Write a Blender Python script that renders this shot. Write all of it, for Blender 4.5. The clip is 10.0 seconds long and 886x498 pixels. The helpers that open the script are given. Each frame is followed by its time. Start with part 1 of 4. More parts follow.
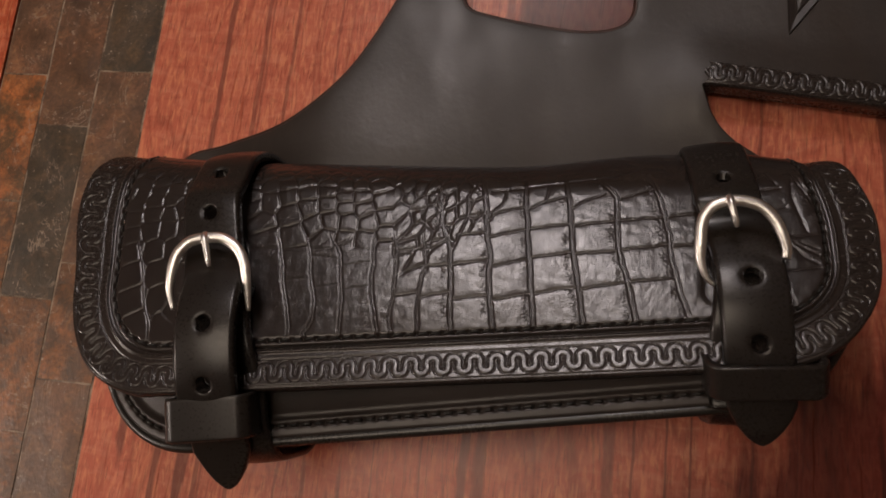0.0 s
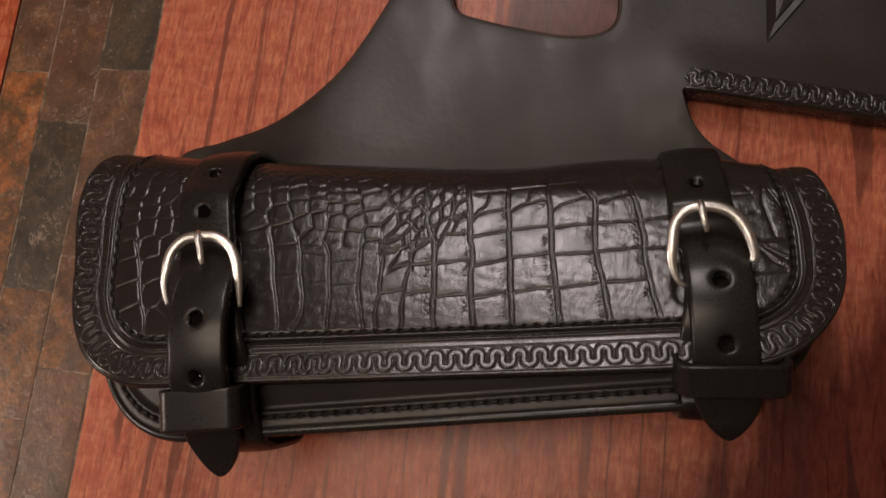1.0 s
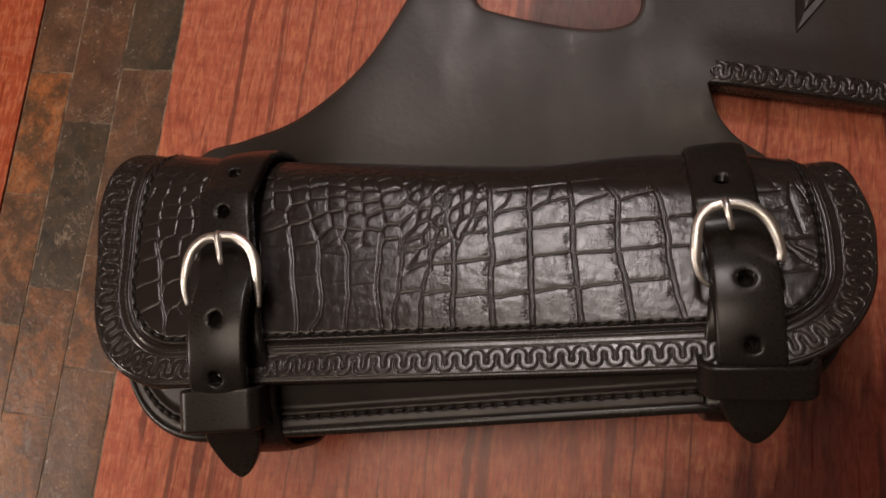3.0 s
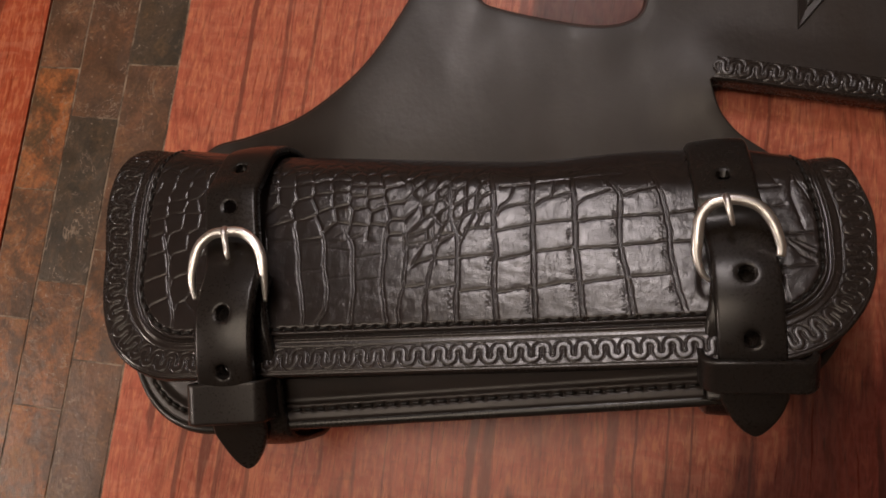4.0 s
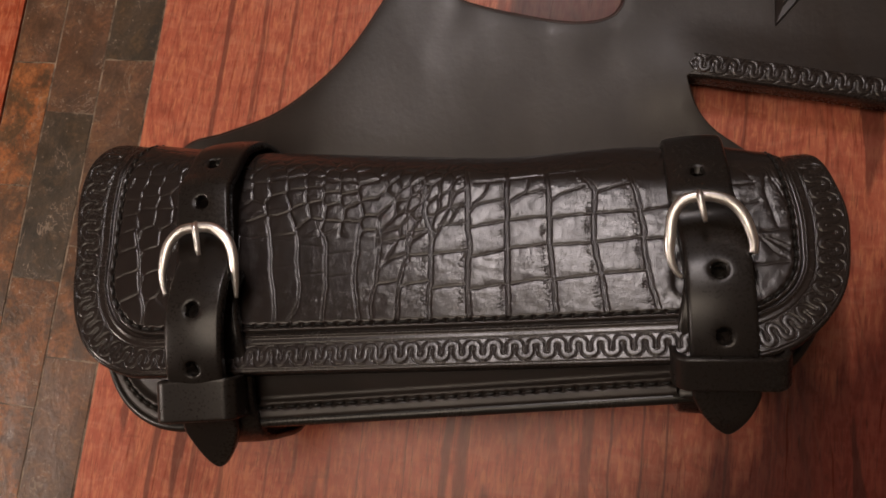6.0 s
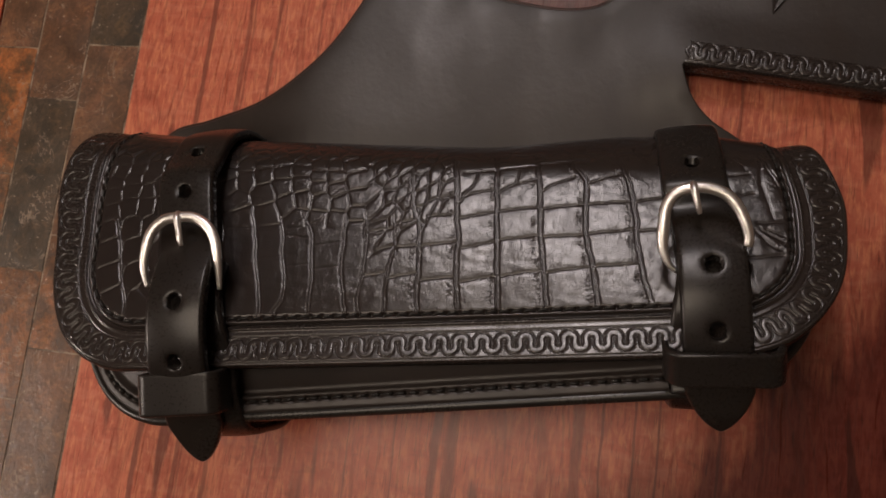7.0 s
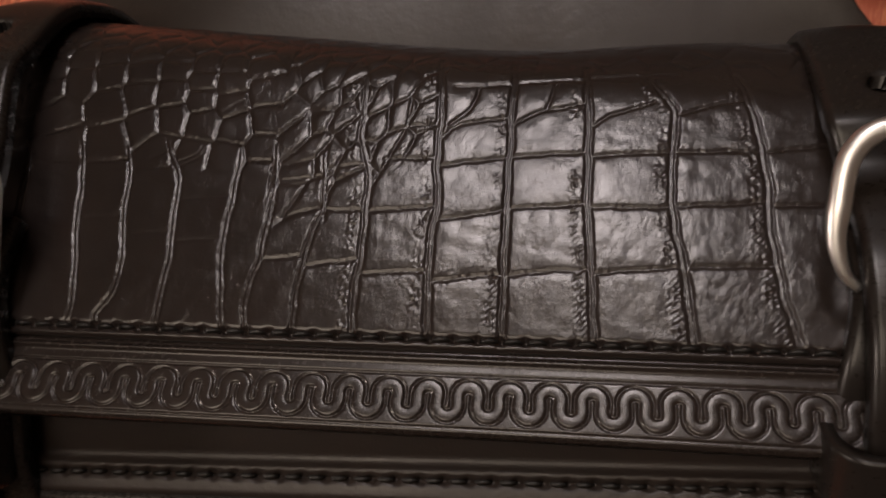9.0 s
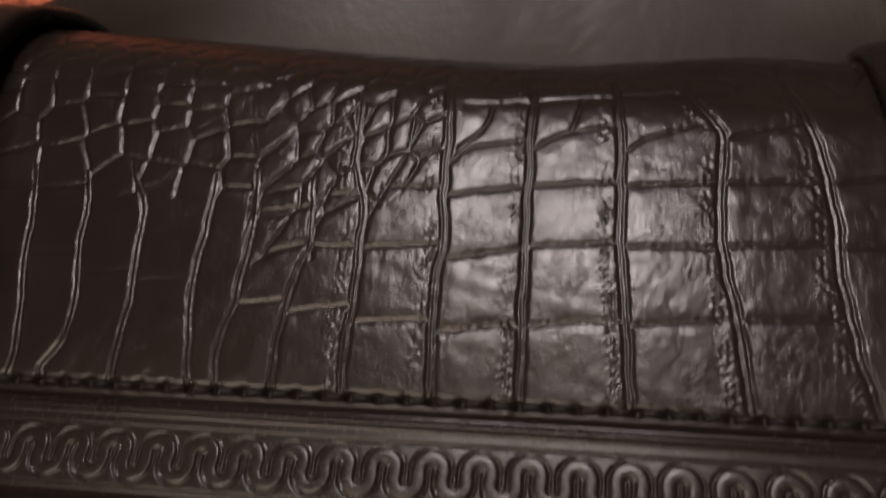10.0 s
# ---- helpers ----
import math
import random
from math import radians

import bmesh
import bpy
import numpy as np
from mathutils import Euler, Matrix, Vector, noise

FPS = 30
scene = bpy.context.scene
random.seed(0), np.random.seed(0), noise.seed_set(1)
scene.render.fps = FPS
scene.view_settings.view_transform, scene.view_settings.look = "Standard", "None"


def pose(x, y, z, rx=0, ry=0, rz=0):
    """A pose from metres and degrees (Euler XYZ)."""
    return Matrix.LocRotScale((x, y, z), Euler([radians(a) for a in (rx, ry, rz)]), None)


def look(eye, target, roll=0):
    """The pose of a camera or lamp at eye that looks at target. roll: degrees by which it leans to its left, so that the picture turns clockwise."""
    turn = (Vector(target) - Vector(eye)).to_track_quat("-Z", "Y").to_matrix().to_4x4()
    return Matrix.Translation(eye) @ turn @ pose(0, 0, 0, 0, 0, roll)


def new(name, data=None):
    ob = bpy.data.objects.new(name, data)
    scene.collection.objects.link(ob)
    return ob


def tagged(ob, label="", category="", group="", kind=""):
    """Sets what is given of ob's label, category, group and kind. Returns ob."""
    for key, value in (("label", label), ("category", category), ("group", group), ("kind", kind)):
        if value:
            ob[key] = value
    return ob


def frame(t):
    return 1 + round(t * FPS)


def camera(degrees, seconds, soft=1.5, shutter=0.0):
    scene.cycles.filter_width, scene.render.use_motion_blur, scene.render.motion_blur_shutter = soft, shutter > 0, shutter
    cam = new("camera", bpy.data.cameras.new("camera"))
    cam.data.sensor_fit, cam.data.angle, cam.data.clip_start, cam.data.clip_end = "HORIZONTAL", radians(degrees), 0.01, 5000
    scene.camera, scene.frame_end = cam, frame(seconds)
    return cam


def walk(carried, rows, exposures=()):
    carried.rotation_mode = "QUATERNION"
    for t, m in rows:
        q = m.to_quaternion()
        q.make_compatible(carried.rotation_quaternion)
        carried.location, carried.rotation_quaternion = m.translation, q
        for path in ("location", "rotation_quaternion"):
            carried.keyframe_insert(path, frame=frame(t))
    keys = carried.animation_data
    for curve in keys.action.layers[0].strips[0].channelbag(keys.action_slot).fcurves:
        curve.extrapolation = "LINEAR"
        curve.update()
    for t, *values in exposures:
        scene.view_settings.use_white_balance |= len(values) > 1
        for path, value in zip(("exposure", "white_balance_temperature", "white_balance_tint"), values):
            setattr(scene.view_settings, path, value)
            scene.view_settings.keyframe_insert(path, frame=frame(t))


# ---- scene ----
# ---- camera and its walk ----
cam = camera(55.76, 10.0, soft=1.7, shutter=0.6)
PATH = [
    (0, (0.05198, -0.05797, 0.36884), (-0.11682, 0.16972, -0.59015), -39.48),
    (0.5, (0.05789, -0.05932, 0.37919), (-0.11071, 0.15482, -0.58296), -40.47),
    (1, (0.06189, -0.05571, 0.38107), (-0.11137, 0.15586, -0.58081), -41.65),
    (1.5, (0.0611, -0.055, 0.37926), (-0.12422, 0.15601, -0.5805), -43.60),
    (2, (0.06096, -0.05381, 0.37764), (-0.14637, 0.1519, -0.57876), -47.63),
    (2.5, (0.06441, -0.05312, 0.37582), (-0.14242, 0.15433, -0.58031), -47.31),
    (4, (0.06637, -0.05218, 0.38099), (-0.14805, 0.14255, -0.57614), -50.04),
    (4.5, (0.06961, -0.05417, 0.38061), (-0.14237, 0.14028, -0.57713), -49.51),
    (5, (0.07133, -0.05244, 0.3797), (-0.13432, 0.14315, -0.57918), -48.64),
    (6.5, (0.07384, -0.05354, 0.3745), (-0.13169, 0.13913, -0.585), -48.98),
    (7, (0.07433, -0.05119, 0.36886), (-0.12676, 0.1314, -0.59354), -49.62),
    (7.5, (0.07071, -0.04706, 0.33751), (-0.13375, 0.148, -0.62173), -48.10),
    (8, (0.06028, -0.0363, 0.27009), (-0.14593, 0.1207, -0.69574), -53.04),
    (8.5, (0.05529, -0.03531, 0.24704), (-0.14899, 0.07525, -0.7256), -59.40),
    (9, (0.05194, -0.02478, 0.22831), (-0.14559, 0.12428, -0.74059), -51.34),
    (9.5, (0.04602, -0.02566, 0.20985), (-0.14679, 0.11811, -0.7608), -51.31),
    (10, (0.0457, -0.0168, 0.20376), (-0.15396, 0.15722, -0.76053), -46.94),
]
EXPOSURES = [(0.0, -0.07), (1.5, -0.03), (4.0, 0.0), (7.5, 0.0), (10.0, 0.06)]
walk(cam, [(t, look(eye, target, roll)) for t, eye, target, roll in PATH], EXPOSURES)

# ---- world and lamps ----
world = bpy.data.worlds.new("world")
scene.world = world
world.use_nodes = True
world.node_tree.nodes["Background"].inputs["Color"].default_value = (1.0, 0.85, 0.7, 1)
world.node_tree.nodes["Background"].inputs["Strength"].default_value = 0.02


def area_lamp(name, place, target, size, watts, colour, length=None):
    data = bpy.data.lights.new(name, "AREA")
    data.shape, data.size, data.size_y, data.energy, data.color = "ELLIPSE", size, length or size, watts, colour
    ob = new(name, data)
    ob.matrix_world = look(place, target)
    return ob


WARM = (1.0, 0.83, 0.73)
WHITE = (1.0, 0.89, 0.90)
KEY_AT, TOP_AT, SIDE_AT = Vector((-0.03, 1.08, 1.40)), Vector((-0.37, 0.04, 1.60)), Vector((-0.80, -0.10, 0.43))
area_lamp("pendant_light", KEY_AT, (0.03, 0.02, 0.05), 0.36, 9.8, WHITE, 0.58)
area_lamp("ceiling_light", TOP_AT, (-0.37, 0.04, 0.0), 0.92, 2.2, WARM)
# unseen lamp added low on the left to brighten that side
area_lamp("added_side_light", SIDE_AT, (-0.1, 0.0, 0.0), 0.14, 2.75, WARM)


# ---- materials ----
class Nodes:
    """A node material with a Principled surface and short ways to add nodes to it."""

    def __init__(self, name):
        self.mat = bpy.data.materials.new(name)
        self.mat.use_nodes = True
        self.tree = self.mat.node_tree
        self.bsdf = self.tree.nodes["Principled BSDF"]
        self.where = self.add("ShaderNodeTexCoord").outputs["Object"]

    def add(self, kind, **values):
        node = self.tree.nodes.new(kind)
        for key, value in values.items():
            node.inputs[key].default_value = value
        return node

    def link(self, a, b):
        self.tree.links.new(a, b)
        return b

    def space(self, scale=(1, 1, 1), turn=0.0, source=None):
        node = self.add("ShaderNodeMapping")
        node.inputs["Scale"].default_value = scale
        node.inputs["Rotation"].default_value = (0, 0, turn)
        self.link(source or self.where, node.inputs["Vector"])
        return node.outputs["Vector"]

    def noise(self, scale, detail=4.0, rough=0.55, at=None, distortion=0.0):
        node = self.add("ShaderNodeTexNoise", Scale=scale, Detail=detail, Roughness=rough, Distortion=distortion)
        self.link(at or self.where, node.inputs["Vector"])
        return node.outputs["Fac"]

    def cells(self, scale, feature="F1", at=None):
        node = self.add("ShaderNodeTexVoronoi", Scale=scale)
        node.feature = feature
        self.link(at or self.where, node.inputs["Vector"])
        return node.outputs["Distance"]

    def ramp(self, value, stops):
        node = self.add("ShaderNodeValToRGB")
        marks = node.color_ramp.elements
        while len(marks) < len(stops):
            marks.new(0.5)
        for mark, (at, colour) in zip(marks, stops):
            mark.position = at
            mark.color = (*colour, 1) if len(colour) == 3 else colour
        self.link(value, node.inputs["Fac"])
        return node.outputs["Color"]

    def grey(self, value, low, high, a=0.0, b=1.0):
        node = self.add("ShaderNodeMapRange")
        for key, v in (("From Min", low), ("From Max", high), ("To Min", a), ("To Max", b)):
            node.inputs[key].default_value = v
        self.link(value, node.inputs["Value"])
        return node.outputs["Result"]

    def mix(self, fac, a, b, blend="MIX"):
        node = self.add("ShaderNodeMix")
        node.data_type, node.blend_type = "RGBA", blend
        sockets = {s.identifier: s for s in node.inputs}
        for key, value in (("Factor_Float", fac), ("A_Color", a), ("B_Color", b)):
            if isinstance(value, (int, float)):
                sockets[key].default_value = value
            elif isinstance(value, tuple):
                sockets[key].default_value = (*value, 1)
            else:
                self.link(value, sockets[key])
        return [s for s in node.outputs if s.identifier == "Result_Color"][0]

    def math(self, op, a, b):
        node = self.add("ShaderNodeMath")
        node.operation = op
        for socket, value in zip(node.inputs, (a, b)):
            if isinstance(value, (int, float)):
                socket.default_value = value
            else:
                self.link(value, socket)
        return node.outputs["Value"]

    def random(self):
        return self.add("ShaderNodeObjectInfo").outputs["Random"]

    def bump(self, height, distance, strength=1.0):
        node = self.add("ShaderNodeBump", Strength=strength, Distance=distance)
        self.link(height, node.inputs["Height"])
        if self.bsdf.inputs["Normal"].is_linked:
            self.link(self.bsdf.inputs["Normal"].links[0].from_socket, node.inputs["Normal"])
        self.link(node.outputs["Normal"], self.bsdf.inputs["Normal"])

    def set(self, **values):
        for key, value in values.items():
            socket = self.bsdf.inputs[key.replace("_", " ")]
            if isinstance(value, (int, float)):
                socket.default_value = value
            elif isinstance(value, tuple):
                socket.default_value = (*value, 1)
            else:
                self.link(value, socket)
        return self.mat


def leather(name, dark, light, rough_low, rough_high, grain=0.00006, pores=1400, wrinkle=0.00005, gloss=0.5):
    n = Nodes(name)
    blotch = n.noise(28, 4)
    fine = n.noise(900, 3)
    colour = n.ramp(blotch, [(0.3, dark), (0.75, light)])
    rough = n.math("ADD", n.grey(blotch, 0.3, 0.75, rough_high, rough_low), n.grey(fine, 0.3, 0.7, -0.05, 0.05))
    if grain > 0.00001:
        n.bump(n.cells(pores), grain, 0.6)
    n.bump(n.noise(330, 5, 0.65), wrinkle, 0.8)
    return n.set(Base_Color=colour, Roughness=rough, Specular_IOR_Level=gloss)


BLACK_LEATHER = leather("black_leather", (0.021, 0.0157, 0.0138), (0.033, 0.025, 0.0215), 0.34, 0.46, gloss=0.46)
STRAP_LEATHER = leather("strap_leather", (0.015, 0.0123, 0.0108), (0.022, 0.018, 0.016), 0.25, 0.33, 0.000005, 1800, 0.00002, 0.40)


def hide_leather():
    """Matt smooth hide with soft pulls and rubbed patches."""
    n = Nodes("hide_leather")
    patch, soft, fine = n.noise(14, 4, 0.55), n.noise(34, 3, 0.5, n.space((1.0, 0.45, 1.0), -0.2)), n.noise(700, 4)
    colour = n.ramp(patch, [(0.3, (0.021, 0.0160, 0.0135)), (0.72, (0.035, 0.0272, 0.0230))])
    n.bump(soft, 0.0008, 0.5)
    n.bump(n.noise(300, 4, 0.62), 0.00019, 0.7)
    rubbed = n.noise(48, 3, 0.5, n.space((1.0, 0.4, 1.0), -0.55), 0.4)
    rough = n.math("ADD", n.grey(patch, 0.3, 0.72, 0.45, 0.39), n.grey(rubbed, 0.35, 0.68, 0.05, -0.07))
    rough = n.math("ADD", rough, n.grey(fine, 0.3, 0.7, -0.05, 0.06))
    return n.set(Base_Color=n.mix(n.grey(rubbed, 0.42, 0.70, 0.0, 0.45), colour, (0.042, 0.0335, 0.0285)), Roughness=rough, Specular_IOR_Level=0.50)


HIDE_LEATHER = hide_leather()
TOOLED_LEATHER = leather("tooled_leather", (0.022, 0.0168, 0.0148), (0.032, 0.0245, 0.0215), 0.20, 0.28, 0.000008, 1500, 0.000012)
EDGE_LEATHER = leather("edge_leather", (0.012, 0.011, 0.010), (0.022, 0.019, 0.016), 0.24, 0.36, 0.00003, 900, 0.00005, 0.5)
# cut edge with the red reflection of the table wood put into its colour
REDDENED_EDGE = leather("reddened_cut_edge", (0.030, 0.0125, 0.0085), (0.060, 0.024, 0.015), 0.35, 0.5, 0.00003, 900, 0.00005, 0.4)


def croc_leather():
    n = Nodes("crocodile_leather")
    blotch = n.noise(45, 3)
    scuffs = n.noise(380, 5, 0.62, n.space((1.0, 0.55, 1.0)), 0.6)
    colour = n.ramp(blotch, [(0.3, (0.021, 0.016, 0.0145)), (0.75, (0.029, 0.0222, 0.020))])
    rough = n.math("ADD", n.grey(blotch, 0.3, 0.75, 0.235, 0.195), n.grey(scuffs, 0.35, 0.7, -0.03, 0.05))
    n.bump(scuffs, 0.00011, 0.75)
    wrinkles = n.math("MULTIPLY", n.noise(1000, 4, 0.65, n.space((1.0, 0.4, 1.0), 0.15), 0.8), n.grey(n.noise(110, 3), 0.46, 0.58))
    n.bump(wrinkles, 0.00008, 0.7)
    return n.set(Base_Color=colour, Roughness=rough, Specular_IOR_Level=0.46)


CROC_LEATHER = croc_leather()


def thread():
    n = Nodes("black_thread")
    n.bump(n.noise(2500, 3), 0.0001, 0.8)
    return n.set(Base_Color=(0.012, 0.011, 0.010), Roughness=0.5)


THREAD = thread()


def nickel():
    n = Nodes("polished_nickel")
    worn = n.noise(160, 4)
    n.bump(n.noise(420, 3), 0.00004, 0.4)
    return n.set(Base_Color=(0.97, 0.955, 0.93), Metallic=1.0, Roughness=n.grey(worn, 0.3, 0.7, 0.33, 0.42))


NICKEL = nickel()
GRAIN_TURN = radians(-8.1)


def n_mix(a, b, t):
    return tuple(p + (q - p) * t for p, q in zip(a, b))


def wood(name, base, dark, light, shade_start=None, figure=()):
    """Lacquered red hardwood; the grain runs along the boards. A start value, where given, sets where the shade put
    into the colour at the lower right begins.
    """
    n = Nodes(name)
    split = n.add("ShaderNodeSeparateXYZ")
    n.link(n.where, split.inputs["Vector"])
    sway = n.noise(7, 3, 0.5, n.space((1.0, 0.55, 1.0)))
    waver = n.noise(60, 3, 0.55, n.space((1.0, 0.45, 1.0)))
    across = n.math("ADD", split.outputs["X"], n.grey(sway, 0.0, 1.0, -0.020, 0.020))
    across = n.math("ADD", across, n.grey(waver, 0.0, 1.0, -0.0022, 0.0022))

    def grain(slow):
        node = n.add("ShaderNodeCombineXYZ")
        n.link(across, node.inputs["X"])
        n.link(n.math("MULTIPLY", split.outputs["Y"], slow), node.inputs["Y"])
        return node.outputs["Vector"]

    bands = n.noise(34, 3, 0.5, grain(0.10))
    stripes = n.noise(95, 3, 0.55, grain(0.05))
    veins = n.noise(52, 2, 0.4, grain(0.09))
    hairs = n.noise(420, 3, 0.6, grain(0.035))
    pores = n.noise(1500, 2, 0.6, n.space((1.0, 0.05, 1.0)))
    flecks = n.noise(520, 3, 0.6, n.space((1.0, 0.22, 1.0), 0.12), 0.6)
    ripple = n.noise(150, 4, 0.6, n.space((0.35, 1.0, 1.0), 0.3), 1.0)
    colour = n.ramp(bands, [(0.32, n_mix(base, dark, 0.22)), (0.46, base), (0.58, base), (0.72, light)])
    colour = n.mix(n.grey(flecks, 0.50, 0.64, 0.0, 0.75), colour, n_mix(light, (0.78, 0.36, 0.17), 0.35))
    colour = n.mix(n.grey(flecks, 0.28, 0.42, 0.40, 0.0), colour, dark)
    colour = n.mix(n.grey(ripple, 0.50, 0.66, 0.0, 0.42), colour, n_mix(light, (0.7, 0.36, 0.26), 0.4))
    colour = n.mix(n.grey(ripple, 0.30, 0.42, 0.32, 0.0), colour, dark)
    colour = n.mix(n.grey(stripes, 0.60, 0.70, 0.0, 0.30), colour, dark)
    colour = n.mix(n.grey(hairs, 0.33, 0.42, 0.30, 0.0), colour, dark)
    colour = n.mix(n.grey(veins, 0.64, 0.66, 0.0, 0.7), colour, tuple(0.55 * c + 0.008 for c in dark))
    rings = n.noise(24, 2, 0.4, grain(0.11))
    for level in (0.41, 0.445, 0.53, 0.56):
        line = n.grey(n.math("ABSOLUTE", n.math("SUBTRACT", rings, level), 0), 0.0, 0.0075, 0.38, 0.0)
        colour = n.mix(line, colour, dark)
    drift = n.math("ADD", split.outputs["X"], n.math("ADD", n.grey(waver, 0.2, 0.8, -0.0014, 0.0014), n.grey(sway, 0.2, 0.8, -0.0015, 0.0015)))
    for middle, half, strength in figure:
        away = n.math("ABSOLUTE", n.math("SUBTRACT", drift, middle), 0)
        spread = n.math("ADD", away, n.grey(hairs, 0.3, 0.7, -0.25 * half, 0.25 * half))
        colour = n.mix(n.grey(spread, 0.65 * half, 1.1 * half, strength, 0.0), colour, tuple(0.75 * c + 0.012 for c in dark))
    colour = n.mix(n.grey(pores, 0.30, 0.42, 0.6, 0.0), colour, tuple(0.5 * c for c in dark))
    if shade_start is not None:
        # shade on the wood inside the panel's cut-out, put into the colour
        cutout_shade = n.math("MULTIPLY", n.grey(n.math("ADD", split.outputs["X"], n.grey(bands, 0.3, 0.7, -0.004, 0.004)), 0.183, 0.192), n.grey(split.outputs["Y"], 0.03, 0.06))
        colour = n.mix(cutout_shade, colour, n.mix(1.0, colour, (0.20, 0.15, 0.17), "MULTIPLY"))
        # the bag's shade at the lower right, painted on a slant, then a darker step
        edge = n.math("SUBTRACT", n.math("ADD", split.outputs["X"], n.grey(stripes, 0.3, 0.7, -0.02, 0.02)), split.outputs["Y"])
        colour = n.mix(n.grey(edge, shade_start, shade_start + 0.045, 0.0, 1.0), colour, n.mix(1.0, colour, (0.20, 0.125, 0.13), "MULTIPLY"))
        colour = n.mix(n.grey(edge, shade_start + 0.115, shade_start + 0.122, 0.0, 1.0), colour, n.mix(1.0, colour, (0.45, 0.5, 0.6), "MULTIPLY"))
    n.bump(hairs, 0.00006, 0.5)
    n.bump(pores, 0.00005, 0.4)
    n.bump(n.noise(45, 3), 0.0003, 0.25)
    return n.set(Base_Color=colour, Roughness=n.grey(hairs, 0.3, 0.7, 0.26, 0.36), Specular_IOR_Level=0.26, Coat_Weight=0.16, Coat_Roughness=n.grey(flecks, 0.3, 0.7, 0.22, 0.34))


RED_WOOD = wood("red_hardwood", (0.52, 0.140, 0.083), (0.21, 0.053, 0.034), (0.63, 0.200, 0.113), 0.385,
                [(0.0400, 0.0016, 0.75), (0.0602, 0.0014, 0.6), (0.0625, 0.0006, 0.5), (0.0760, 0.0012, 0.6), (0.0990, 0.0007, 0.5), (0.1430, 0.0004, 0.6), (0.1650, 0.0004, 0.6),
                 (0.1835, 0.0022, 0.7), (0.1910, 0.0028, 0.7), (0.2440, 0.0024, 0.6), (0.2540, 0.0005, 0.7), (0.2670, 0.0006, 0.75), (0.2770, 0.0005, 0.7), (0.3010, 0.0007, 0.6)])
DEEP_WOOD = wood("deep_red_hardwood", (0.20, 0.042, 0.022), (0.08, 0.018, 0.012), (0.28, 0.066, 0.034))
ORANGE_WOOD = wood("orange_red_hardwood", (0.42, 0.085, 0.038), (0.19, 0.038, 0.018), (0.52, 0.13, 0.060))


def slate(name, base, spot, amount):
    """Cleft slate with cloudy rust stains, pale scratches and grit."""
    n = Nodes(name)
    shift = n.add("ShaderNodeVectorMath")
    shift.operation = "ADD"
    n.link(n.where, shift.inputs[0])
    odd = n.add("ShaderNodeCombineXYZ")
    n.link(n.math("MULTIPLY", n.random(), 5.0), odd.inputs["X"])
    n.link(odd.outputs["Vector"], shift.inputs[1])
    at = shift.outputs["Vector"]
    cloud, patch, grit = n.noise(48, 6, 0.62, at, 1.0), n.noise(110, 6, 0.7, at, 1.5), n.noise(500, 4, 0.65, at)
    layer = n.noise(80, 6, 0.68, n.space((1, 0.4, 1), 0.6, at), 1.4)
    broad = n.noise(19, 5, 0.6, at, 1.6)
    stain = n.math("ADD", n.math("MULTIPLY", cloud, 0.45), n.math("ADD", n.math("MULTIPLY", patch, 0.2), n.math("MULTIPLY", broad, 0.35)))
    colour = n.mix(n.grey(stain, 0.575 - 0.12 * amount, 0.625 - 0.10 * amount), base, spot)
    colour = n.mix(n.grey(stain, 0.655 - 0.10 * amount, 0.70 - 0.08 * amount, 0.0, 0.8), colour, n_mix(spot, (0.46, 0.20, 0.06), 0.6))
    mottle = n.noise(150, 5, 0.7, at, 1.2)
    colour = n.mix(n.grey(mottle, 0.54, 0.64, 0.0, 0.25 + 0.35 * amount), colour, n_mix(spot, (0.42, 0.24, 0.11), 0.4))
    colour = n.mix(n.grey(mottle, 0.36, 0.46, 0.6, 0.0), colour, tuple(0.5 * c for c in base))
    shade = n.noise(26, 4, 0.6, at, 1.2)
    colour = n.mix(n.grey(shade, 0.34, 0.50, 0.75, 0.0), colour, n.mix(1.0, colour, (0.46, 0.52, 0.58), "MULTIPLY"))
    colour = n.mix(n.grey(shade, 0.52, 0.68, 0.0, 0.7), colour, n.mix(1.0, colour, (1.5, 1.32, 1.2), "MULTIPLY"))
    tone = n.grey(n.math("FRACT", n.math("MULTIPLY", n.random(), 7.31), 0), 0.0, 1.0, 0.78, 1.25)
    tint = n.add("ShaderNodeCombineXYZ")
    for axis in "XYZ":
        n.link(tone, tint.inputs[axis])
    colour = n.mix(1.0, colour, tint.outputs["Vector"], "MULTIPLY")
    colour = n.mix(n.grey(layer, 0.52, 0.66, 0.0, 0.6), colour, tuple(0.6 * c for c in base))
    colour = n.mix(n.grey(grit, 0.42, 0.66, 0.0, 0.45), colour, tuple(0.45 * c for c in base))
    crack = n.math("ABSOLUTE", n.math("SUBTRACT", n.noise(23, 5, 0.62, at, 2.4), 0.5), 0)
    colour = n.mix(n.math("MULTIPLY", n.grey(crack, 0.0, 0.011, 0.75, 0.0), n.grey(cloud, 0.46, 0.56)), colour, (0.34, 0.25, 0.18))
    colour = n.mix(n.grey(n.noise(420, 2, 0.5, at), 0.70, 0.75, 0.0, 0.7), colour, (0.45, 0.36, 0.27))
    n.bump(broad, 0.0016, 0.5)
    n.bump(layer, 0.0009, 0.6)
    n.bump(grit, 0.0002, 0.6)
    return n.set(Base_Color=colour, Roughness=n.grey(cloud, 0.35, 0.65, 0.30, 0.52), Specular_IOR_Level=0.5)


